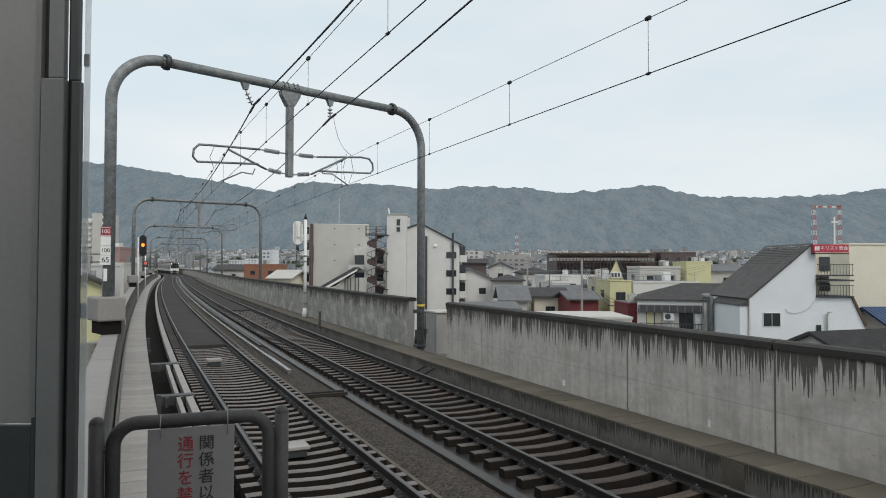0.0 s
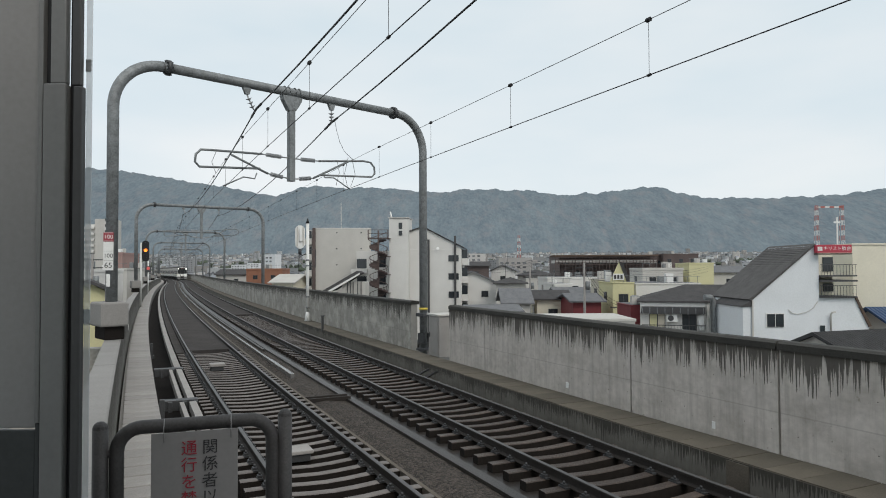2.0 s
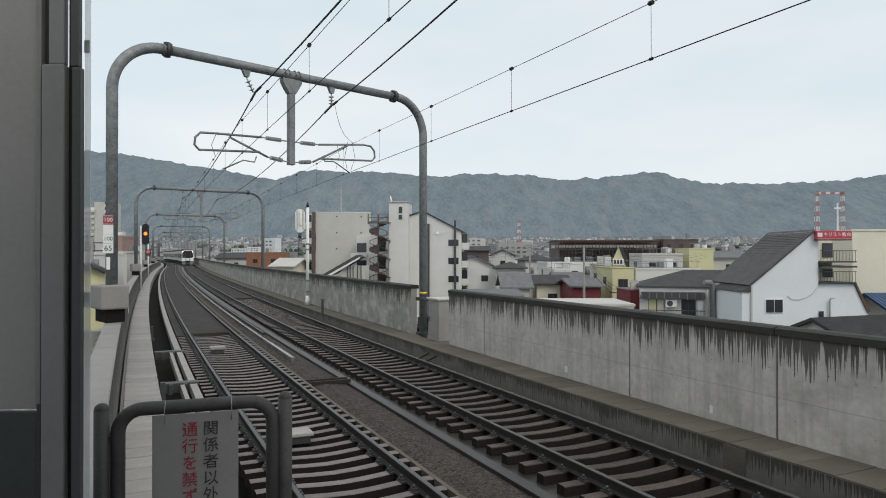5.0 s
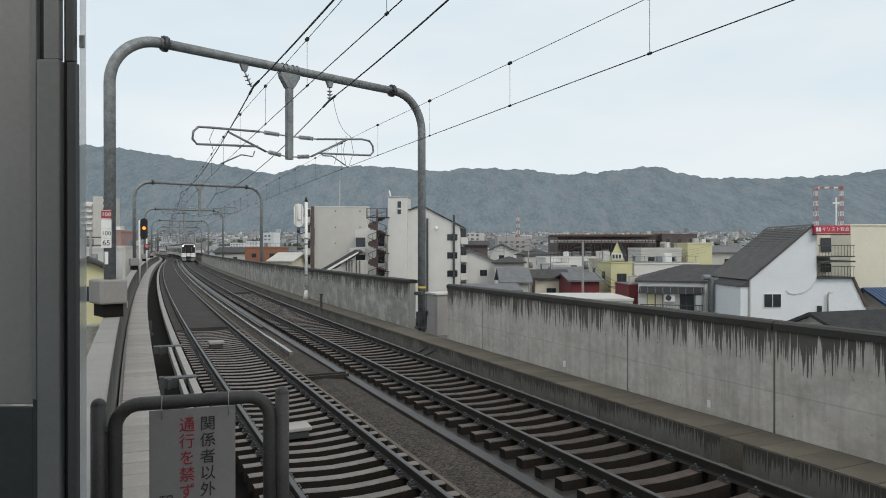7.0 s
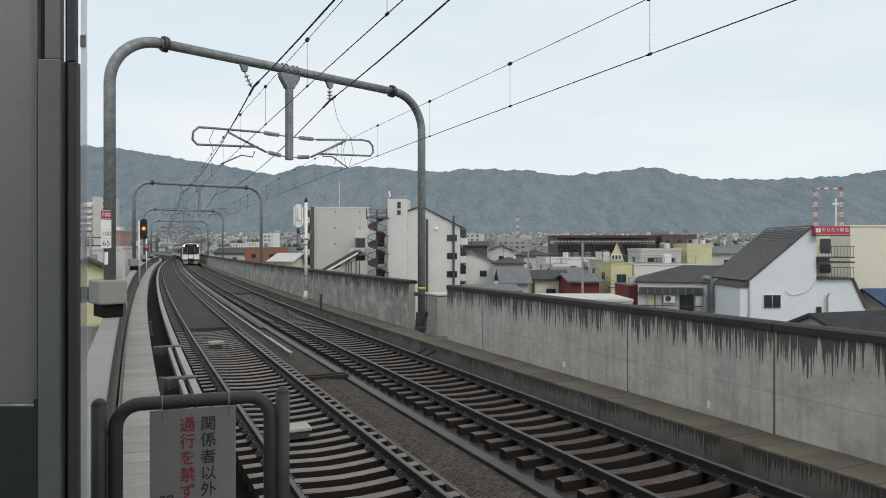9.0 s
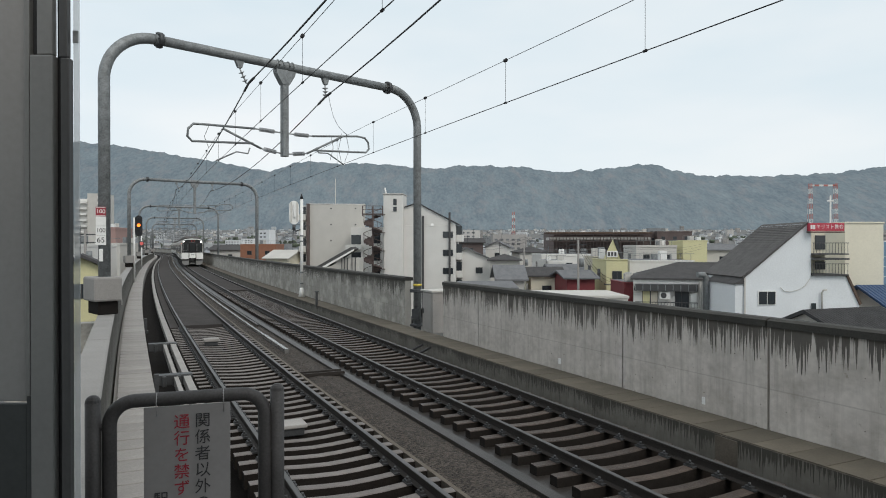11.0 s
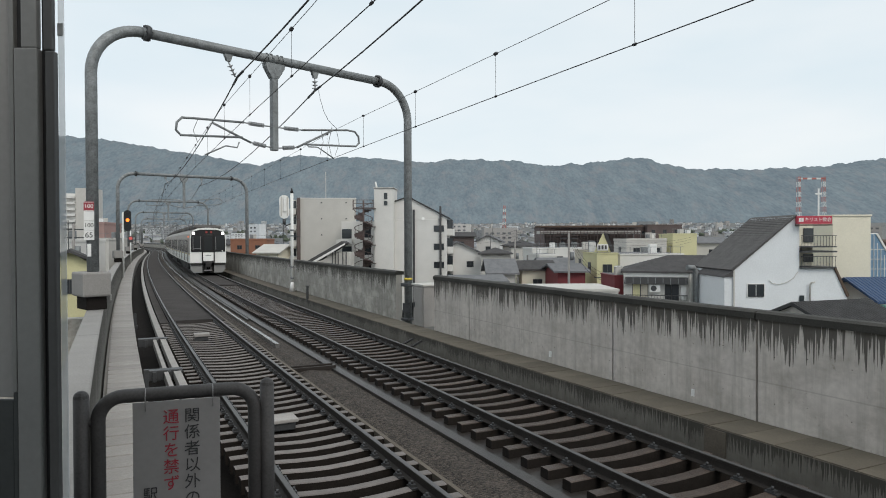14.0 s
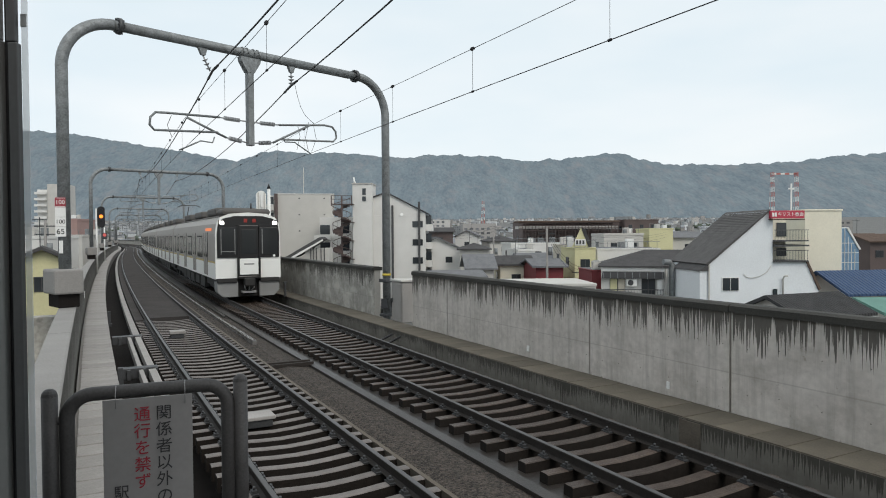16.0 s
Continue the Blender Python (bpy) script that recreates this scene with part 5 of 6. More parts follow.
for z0, z1 in ((455, 422), (492, 470)):
    zz0, zz1 = 2.80595 + (440 - z0) * 0.04333, 2.80595 + (440 - z1) * 0.04333
    part("window", boxed(2.5, 3.1, 2.12, 2.2, zz0, zz1), M_GLASS, ch)
    part("window", boxed(3.9, 4.7, 2.12, 2.2, zz0 + 0.3, zz1), M_GLASS, ch)
bd = part("name_board", boxed(2.037, 4.680, -0.45, -0.05, 3.889, 4.496), M_SIGNRED, ch, "red name board with white writing")
part("mark", boxed(2.09, 2.24, -0.462, -0.452, 4.03, 4.34), M_WHITE, bd)
part("mark", boxed(2.28, 2.45, -0.462, -0.452, 4.03, 4.34), M_WHITE, bd)
plate_text("\u30ad\u30ea\u30b9\u30c8\u6559\u4f1a", 0.350, 3.565, 4.193, M_WHITE, bd, -0.465)
part("board_awning", boxed(2.037, 4.680, -0.5, 0.4, 3.759, 3.846), M_ROOFBROWN, ch)
part("cross", boxed(4.435, 4.522, 1.0, 1.1, 4.453, 6.706), M_WHITE, ch, "white rooftop cross")
part("cross", boxed(4.240, 4.717, 0.99, 1.11, 6.229, 6.359), M_WHITE, ch, "white rooftop cross")
cb = house(36.202, 61, 3.287, 7, 4.643, 4.788, 0, M_WALLCREAM, M_ROOFGREY, "cream rendered block beside the church", "flat_bare", "building", 0)

# houses in front, from the parapet outwards
tr_ = house(24.1, 40.3, 5.6, 4.4, -2.05, -1.15, 20, M_WALLGREY, M_ROOFTILE, "low house with a grey tiled roof", "gable_x", wins=0, over=0.35)
hf = house(24.41, 62.32, 12.5, 8, -0.14, 1.25, -16, M_WALLWHITE, M_ROOFDARK, "white two-storey house with a dark hipped roof", "hip", wins=0, over=0.25)
aw_ = part("awning", prism(bmesh.new(), [(-4.72, -1.20), (0.62, -1.20), (0.62, -0.62), (-4.62, -0.62)], -4.55, -4.003), M_FRAME, hf, "dark sloping awning")
for k in range(9):
    part("rafter", boxed(-4.60 + k * 0.63, -4.54 + k * 0.63, -4.59, -4.555, -1.24, -0.60), M_STEEL, aw_)
part("soffit", boxed(-6.25, 6.25, -4.06, -4.003, -0.58, -0.20), M_WHITE, hf)
for x0, x1, m in ((-3.95, -3.35, M_WALLYELLOW), (-3.25, -2.70, M_WALLBEIGE), (-1.20, -0.72, M_GLASS), (-0.66, -0.12, M_GLASS)):
    fr = part("window", boxed(x0 - 0.05, x1 + 0.05, -4.05, -4.003, -2.75, -1.22), M_FRAME, hf)
    part("pane", boxed(x0, x1, -4.07, -4.052, -2.70, -1.26), m, fr)
u_ = part("air_conditioner", boxed(-2.55, -1.65, -4.40, -4.003, -1.92, -1.25, 0.03), M_WHITE, hf)
part("fan", piped([(-2.20, -4.40, -1.58), (-2.20, -4.42, -1.58)], 0.25, 14), M_DARKSTEEL, u_)
part("water_heater", boxed(0.05, 0.50, -4.35, -4.003, -2.6, -1.30, 0.04), M_WHITE, hf)
part("railing", boxed(-4.6, 0.62, -4.50, -4.46, -2.22, -2.15), M_FRAME, hf)
for i in range(22):
    part("baluster", boxed(-4.6 + i * 0.245, -4.575 + i * 0.245, -4.50, -4.47, -3.0, -2.22), M_FRAME, hf)
part("drain_pipe", piped([(0.85, -4.08, -0.25), (0.85, -4.08, GROUND - 1.5)], 0.10, 8), M_WALLGREY, hf)
for c_ in hf.children:
    if c_.name.split(".")[0] not in ("wall", "roof", "soffit"):
        c_.matrix_basis = Matrix.Translation((-1.5, 0, 0))
gl = tagged(empty("building", pose(44.68, 68, 0)), "narrow building with blue glass facade and slanted white gable edge", "building")
part("wall", prism(bmesh.new(), [(0, GROUND - 1.5), (1.95, GROUND - 1.5), (1.95, 0.95), (0.65, 3.15), (0, 3.15)], 0, 6), M_BLUEGLASS, gl)
part("gable_edge", prism(bmesh.new(), [(0.58, 3.17), (0.76, 3.26), (2.12, 0.96), (1.92, 0.96)], -0.12, 6), M_WALLWHITE, gl)
for k in range(5):
    part("mullion", boxed(0.02 + k * 0.36, 0.07 + k * 0.36, -0.06, -0.003, GROUND, 3.1 if k < 2 else 2.9 - (k - 1) * 0.62), M_WALLWHITE, gl)
for z in (-1.4, -0.4, 0.6, 1.6):
    part("transom", boxed(0, min(1.9, 0.65 + (3.15 - z) * 0.55), -0.05, -0.004, z, z + 0.06), M_WALLWHITE, gl)

TOWN = (
    # x, distance, width, depth, eaves, ridge, turn, wall, roof, style, storeys, label
    (4.57, 114, 7.8, 8, 0.40, 2.25, 0, M_WALLWHITE, M_ROOFGREY, "gable_y", 2, "white house with a grey gable roof"),
    (10.05, 104, 4.2, 9, 0.64, 1.5, -5, M_WALLGREY, M_ROOFDARK, "hip", 2, "grey house with a dark hipped roof"),
    (8.40, 82, 2.9, 7, -1.16, 0.21, 0, M_WALLGREY, M_ROOFGREY, "gable_x", 0, "low house with a grey tiled roof"),
    (4.455, 66, 4.400, 6, -1.154, -0.879, 4, M_WALLWHITE, M_ROOFGREY, "gable_x", 0, "low shed with a pale sheet roof"),
    (12.90, 84, 3.8, 6, -0.83, -0.06, 0, M_WALLCREAM, M_ROOFDARK, "gable_x", 1, "white house with a low grey roof"),
    (23.50, 128, 10.1, 10, 0.80, 1.20, 2, M_WALLWHITE, M_ROOFGREY, "flat", 1, "long white low-rise building"),
    (18.760, 112, 2.800, 8, 0.006, 0.379, 2, M_WALLWHITE, M_ROOFGREY, "flat", 1, "small white flat-roofed block"),
    (15.50, 78, 3.1, 7, -0.78, -0.25, 2, M_SHEDRED, M_ROOFGREY, "gable_x", 0, "dark red metal-clad shed"),
    (17.710, 92, 5.750, 7, -0.874, 0.046, 0, M_WALLGREY, M_ROOFGREY, "gable_x", 0, "house with a blue-grey roof"),
    (20.133, 80, 2.400, 7, 1.073, 1.206, 0, M_WALLYELLOW, M_ROOFGREY, "flat", 1, "pale yellow narrow building"),
    (19.923, 86, 1.577, 6, 1.301, 1.444, 0, M_WALLBEIGE, M_ROOFGREY, "flat", 1, "narrow beige rendered building"),
    (26.180, 84, 7.560, 9, 0.846, 1.021, 0, M_WALLWHITE, M_ROOFGREY, "flat", 1, "long white building with a flat roof"),
    (18.150, 66, 1.540, 5, -0.769, -0.659, 0, M_SHEDRED, M_ROOFGREY, "flat", 0, "dark red metal-clad shed"),
    (11.60, 60, 8.4, 7, -1.65, -1.42, 0, M_WALLGREY, M_WALLGREY, "flat_bare", 0, "low building with a pale flat roof"),
    (50.050, 212, 31.500, 20, 6.131, 6.656, 0, M_BROWNBLD, M_ROOFBROWN, "flat", 2, "long brown factory building"),
    (69.358, 206, 10.250, 14, 6.564, 6.906, 0, M_BROWNBLD, M_ROOFBROWN, "flat", 2, "brown metal-clad factory block"),
    (44.100, 120, 4.200, 7, 3.406, 3.656, 0, M_WALLYELLOW, M_ROOFGREY, "flat", 0, "mustard yellow rooftop block"),
    (36.973, 119, 6.883, 8, 2.413, 2.806, 0, M_WALLGREY, M_ROOFBROWN, "flat", 1, "grey block with rooftop canopies"),
    (51.146, 126, 6.250, 8, 1.973, 2.806, 0, M_WALLGREY, M_ROOFGREY, "gable_x", 1, "grey house with a tiled roof"),
    (-44.058, 170, 8.500, 12, 2.664, 3.089, 4, M_BRICKRED, M_ROOFGREY, "flat", 1, "orange brick building with a flat roof"),
    (-26.452, 118, 3.933, 8, 0.643, 1.823, -12, M_WALLCREAM, M_WALLGREY, "gable_x", 1, "cream house with a pale roof"),
    (-56.842, 190, 11.083, 10, 1.539, 2.806, 0, M_WALLGREY, M_ROOFDARK, "gable_x", 1, "grey house with a dark roof"),
    (-25.2, 48, 2.0, 7, 1.45, 2.0, 27, M_WALLYELLOW, M_ROOFDARK, "gable_y", 1, "pale yellow house with a dark gable roof"),
    (-50.192, 95, 5.542, 10, 2.568, 2.964, 0, M_WALLWHITE, M_ROOFGREY, "flat", 2, "white low block of flats"),
    (-71.375, 150, 3.750, 10, 6.181, 6.681, 5, M_BRICKPINK, M_ROOFGREY, "flat", 0, "pink rendered tall block"),
    (-55.900, 120, 3.000, 8, 2.806, 3.206, 0, M_WALLGREY, M_ROOFGREY, "flat", 1, "small grey flat-roofed block"),
    (49.933, 70, 10, 8, -3.319, -1.861, 5, M_WALLGREY, M_ROOFBLUE, "gable_x", 0, "house with a blue sheet roof"),
    (37.60, 55, 7, 6, -2.1, -0.62, 8, M_WALLGREY, M_ROOFBLUE, "gable_x", 0, "house with a blue sheet roof"),
    (32.303, 44, 4, 5, -2.327, -1.814, 0, M_WALLWHITE, M_ROOFGREEN, "gable_x", 0, "house with a green sheet roof"),
    (62.100, 90, 2.550, 7, 1.531, 2.356, 0, M_BROWNBLD, M_ROOFBROWN, "gable_x", 1, "brown house with a brown gable roof"),
    (90.600, 120, 12, 9, 0.606, 2.206, 5, M_WALLBEIGE, M_ROOFBROWN, "gable_x", 2, "beige house with a brown roof"),
    (20.125, 150, 6.250, 9, 1.306, 2.556, 5, M_WALLGREY, M_ROOFDARK, "hip", 1, "grey house with a dark roof"),
    (14.133, 160, 5.333, 9, 2.273, 3.606, -10, M_WALLWHITE, M_ROOFGREY, "gable_y", 1, "white house with a grey gable roof"),
    (6.750, 150, 5.500, 9, 3.431, 4.181, 0, M_BROWNBLD, M_ROOFDARK, "gable_x", 1, "brown house with a dark roof"),
)
for x, y, w, d, e, r, tn, wm, rm, st, n, lb in TOWN:
    house(x, y, w, d, e, r, tn, wm, rm, lb, st, "building" if st[:4] == "flat" else "house", n)
fc = tagged(empty("factory_roof", pose(46.713, 196, 0)), "long brown louvred roof structure of a factory", "roof")
part("roof", boxed(-15.027, 15.027, 0, 8, 6.154, 6.644, 0.05), M_ROOFBROWN, fc)
part("band", boxed(-14.700, 14.700, 0.4, 7, 4.276, 5.093), M_WALLGREY, fc)
for i in range(31):
    part("louvre_post", boxed(-14.700 + i * 0.98, -14.700 + i * 0.98 + 0.12, 0.1, 0.35, GROUND - 1.5, 6.154), M_BROWNBLD, fc)
for q in range(4):
    part("beam", boxed(-14.700, 14.700, 0.15, 0.3, 3.786 + q * 0.7, 3.786 + q * 0.7 + 0.15), M_BROWNBLD, fc)

# pyramid roof on the yellow building, with its small white board
py = tagged(empty("pyramid_roof_building", pose(20.341, 78.6, 0)), "pale yellow gabled loft with a dark roof", "building")
part("gable", prism(bmesh.new(), [(-1.668, 1.266), (0.193, 1.266), (-0.642, 3.448)], -2, -1.8), M_WALLYELLOW, py)
bm = bmesh.new()
vs = [bm.verts.new(c) for c in ((0.193, -2.1, 1.266), (1.668, 2, 1.266), (0.898, 2, 3.383), (-0.642, -2.1, 3.512))]
bm.faces.new(vs)
bmesh.ops.solidify(bm, geom=bm.faces[:], thickness=0.2)
part("roof", bm, M_ROOFDARK, py)
bdp = part("board", boxed(-1.348, -0.128, -2.12, -2.02, 1.458, 2.164), M_WHITE, py)
for i in range(3):
    part("mark", boxed(-1.25 + i * 0.36, -1.02 + i * 0.36, -2.16, -2.13, 1.587, 2.036), M_FRAME, bdp)

# tall flats far off, towers
tf = tagged(empty("tower_block", pose(-169.400, 330, 0, 0, 0, 12)), "pale multi-storey block of flats with balconies", "building")
part("wall", boxed(-1.100, 7.6, 0, 14, GROUND, 28.0), M_WALLGREY, tf)
part("wall", boxed(-5.6, -1.100, 1, 14, GROUND, 25.4), M_WALLWHITE, tf)
for i in range(11):
    z = 25.631 - i * 2.85
    part("balcony", boxed(-6.4, -1.238, -1.2, 1, z - 2.6, z - 1.5), M_WALLWHITE, tf)
    part("balcony", boxed(3.575, 6.600, -0.8, 0, z, z + 1.1), M_WALLWHITE, tf)
    part("window", boxed(3.575, 6.325, -0.1, 0, z + 1.2, z + 2.6), M_GLASS, tf)


def lattice(name, x, y, half, z0, z1, bays, label):
    t = tagged(empty(name, pose(x, y, 0)), label, "tower")
    for i in range(bays):
        a, b = z0 + (z1 - z0) * i / bays, z0 + (z1 - z0) * (i + 1) / bays
        ha, hb = half * (1.0 - 0.5 * i / bays), half * (1.0 - 0.5 * (i + 1) / bays)
        m = M_TOWERRED if i % 2 else M_TOWERWHITE
        for sx in (-1, 1):
            for sy in (-1, 1):
                part("leg", piped([(sx * ha, sy * ha, a), (sx * hb, sy * hb, b)], half * 0.10, 5), m, t)
            part("brace", piped([(sx * ha, -ha, a), (-sx * hb, -hb, b)], half * 0.06, 4), m, t)
        part("cross_bar", piped([(-hb, -hb, b), (hb, -hb, b)], half * 0.07, 4), m, t)
    return t


lattice("lattice_tower", 142.783, 260, 0.910, GROUND, 26.423, 18, "red and white steel lattice tower")
lattice("lattice_tower", 152.533, 260, 0.910, GROUND, 26.423, 18, "red and white steel lattice tower")
tb = tagged(empty("tower_crossbeam", pose(147.767, 260, 25.773)), "red and white lattice beam joining two towers", "beam")
for i in range(6):
    part("bay", boxed(-5.200 + i * 1.75, -5.200 + i * 1.75 + 1.7, -0.3, 0.3, -0.32, 0.32), M_TOWERRED if i % 2 else M_TOWERWHITE, tb)
lattice("lattice_tower", 68.200, 620, 1.75, GROUND, 33.289, 14, "red and white steel radio tower")
an = tagged(empty("roof_aerial", pose(-21.350, 140, 0)), "thin white aerial pole", "aerial")
part("pole", piped([(0, 0, GROUND), (0, 0, 16.689)], 0.12, 6, 0.06), M_WALLGREY, an)
part("foot", boxed(-0.3, 0.3, -0.3, 0.3, GROUND - 1.5, GROUND), M_WALLGREY, an)

# utility poles and wires among the roofs
for x, y, zt in ((14.820, 72, 3.406), (17.967, 70, -0.694), (12.080, 96, 2.806), (4.117, 130, 2.806), (-31.200, 60, 4.306)):
    up = tagged(empty("utility_pole", pose(x, y, 0)), "grey concrete utility pole with cross-arms", "utility pole", "utility poles")
    part("pole", piped([(0, 0, GROUND - 1.5), (0, 0, zt)], 0.17, 8, 0.11), M_CONC, up)
    for q in (0.6, 1.3):
        part("cross_arm", boxed(-0.9, 0.9, -0.06, 0.06, zt - q, zt - q + 0.1), M_DARKSTEEL, up)
    part("transformer", piped([(0.35, 0, zt - 2.9), (0.35, 0, zt - 2.0)], 0.25, 10), M_STEEL, up)

for k, (a_, b_, dz) in enumerate((((14.820, 72), (17.967, 70), 0), ((12.080, 96), (14.820, 72), 0), ((4.117, 130), (12.080, 96), 0), ((17.967, 70), (28.210, 62), 0), ((14.820, 72), (42.717, 110), 1))):
    sp = tagged(empty("service_wire"), "thin black service wires sagging over the roofs", "cable", "service wires")
    za, zb = ((3.4, -0.7), (4.0, 3.4), (3.6, 4.0), (-0.7, 0.5), (3.2, 3.0))[k]
    for q in (0.0, 0.35, 0.8):
        pts = [(a_[0] + (b_[0] - a_[0]) * i / 10, a_[1] + (b_[1] - a_[1]) * i / 10, za - q + (zb - za) * i / 10 - 0.9 * (1 - (i / 5 - 1) ** 2)) for i in range(11)]
        part("strand", piped(pts, 0.018, 4), M_WIRE, sp)

# the far town: too many houses to count
RNG = random.Random(7)
far = [bmesh.new() for _ in range(5)]
for _ in range(5200):
    d = 190 + 2900 * RNG.random() ** 1.12
    x = (RNG.random() * 1.7 - 0.86) * d * 0.78
    rel = [on(s, 4.0) for s in (60, 120, 180, 240, 300, 360)]
    if d > 550 and RNG.random() < 0.5:
        continue
    if any((Vector((x, d)) - v.to_2d()).length < 26 for v in rel):
        continue
    w, dp, h = RNG.uniform(6, 13), RNG.uniform(6, 11), RNG.choice((5.5, 6, 7, 8.5, 10 if d > 500 else 7))
    if RNG.random() < 0.04 and d > 450:
        h, w = RNG.uniform(14, 26), RNG.uniform(12, 26)
    z0 = GROUND - 1.5 + max(0.0, d - 900) * 0.036
    tn = RNG.uniform(-0.5, 0.5)
    k = RNG.choice((0, 0, 1, 1, 2))
    m = Matrix.Translation((x, d, 0)) @ Matrix.Rotation(tn, 4, "Z")
    bm = far[k]
    v = box(bm, -w / 2, w / 2, -dp / 2, dp / 2, z0 - 8, z0 + h)
    for q in v:
        q.co = m @ q.co
    rb_ = far[3 if RNG.random() < 0.6 else 4]
    if h < 9:
        a, b, e = w / 2 + 0.5, dp / 2 + 0.5, z0 + h
        if RNG.random() < 0.5:
            co = [(-a, -b, e), (a, -b, e), (a, b, e), (-a, b, e), (-a, 0, e + 2.2), (a, 0, e + 2.2)]
            fs_ = ((0, 1, 5, 4), (2, 3, 4, 5), (0, 4, 3), (1, 2, 5))
        else:
            co = [(-a, -b, e), (a, -b, e), (a, b, e), (-a, b, e), (0, -b, e + 2.4), (0, b, e + 2.4)]
            fs_ = ((0, 4, 5, 3), (1, 2, 5, 4), (0, 1, 4), (2, 3, 5))
        vv = [rb_.verts.new(m @ Vector(c)) for c in co]
        for q in fs_:
            rb_.faces.new([vv[i] for i in q])
    else:
        for f_ in range(int(h / 3)):
            for q in range(int(w / 4)):
                v = box(far[4], -w / 2 + 1 + q * 4, -w / 2 + 3.2 + q * 4, -dp / 2 - 0.1, -dp / 2, z0 + 1 + f_ * 3, z0 + 2.3 + f_ * 3)
                for c_ in v:
                    c_.co = m @ c_.co
# Contrast cut and dark roofs lifted: distance haze put into the base colours.
FARM = [mat("far_white_walls", (0.46, 0.47, 0.48), 0.9, vary=0.1, scale=0.1, bump=0, fine=0.6, island=0.4), mat("far_beige_walls", (0.38, 0.365, 0.35), 0.9, vary=0.1, scale=0.1, bump=0, fine=0.6, island=0.4),
        mat("far_grey_walls", (0.31, 0.325, 0.335), 0.9, vary=0.1, scale=0.1, bump=0, fine=0.6, island=0.5), mat("far_grey_roofs", (0.21, 0.225, 0.24), 0.9, vary=0.2, scale=0.1, bump=0, fine=0.6, island=0.5),
        mat("far_dark_roofs", (0.15, 0.155, 0.165), 0.9, vary=0.2, scale=0.1, bump=0, fine=0.6, island=0.5)]
for bm, m, nm in zip(far, FARM, ("white", "beige", "grey", "grey-roofed", "dark-roofed")):
    tagged(obj("distant_town", bm, m), "many small " + nm + " houses of the distant town", "town", kind="stuff")


# trees among the distant houses
woods = bmesh.new()
for _ in range(520):
    d = 240 + 1500 * RNG.random()
    x = (RNG.random() * 1.7 - 0.86) * d * 0.78
    if any((Vector((x, d)) - v.to_2d()).length < 26 for v in rel):
        continue
    z0 = GROUND - 1.5 + max(0.0, d - 900) * 0.036
    for _ in range(RNG.choice((2, 3, 5, 8) if d > 900 else (1, 2))):
        r, px_, py_ = RNG.uniform(2.5, 5.0), x + RNG.uniform(-14, 14), d + RNG.uniform(-9, 9)
        ring = [[woods.verts.new((px_ + math.cos(a) * r * e * RNG.uniform(0.75, 1.2), py_ + math.sin(a) * r * e, z0 + h_ * RNG.uniform(0.9, 1.1))) for a in [k * math.pi / 3 for k in range(6)]] for e, h_ in ((0.5, 0.5), (1.0, 3.5), (0.75, 6.5))]
        top_ = woods.verts.new((px_, py_, z0 + RNG.uniform(7, 9.5)))
        for u_, w_ in zip(ring, ring[1:]):
            for k in range(6):
                woods.faces.new((u_[k], u_[(k + 1) % 6], w_[(k + 1) % 6], w_[k]))
        for k in range(6):
            woods.faces.new((ring[2][k], ring[2][(k + 1) % 6], top_))
tagged(obj("distant_trees", woods, mat("distant_foliage", (0.075, 0.09, 0.065), 0.9, vary=0.4, scale=0.3, bump=0, fine=2.0, island=0.4)), "dark green trees among the distant houses", "trees", kind="stuff")


# ---- the train ----
CAR, PITCH_CAR, HALF = 20.0, 20.7, 1.40


def section(grow=0.0):
    h = HALF + grow
    return [(-h, 0.95), (-h, 2.9), (-h + 0.06, 3.35), (-h + 0.22, 3.62), (-h + 0.6, 3.78), (0, 3.84), (h - 0.6, 3.78), (h - 0.22, 3.62), (h - 0.06, 3.35), (h, 2.9), (h, 0.95)]


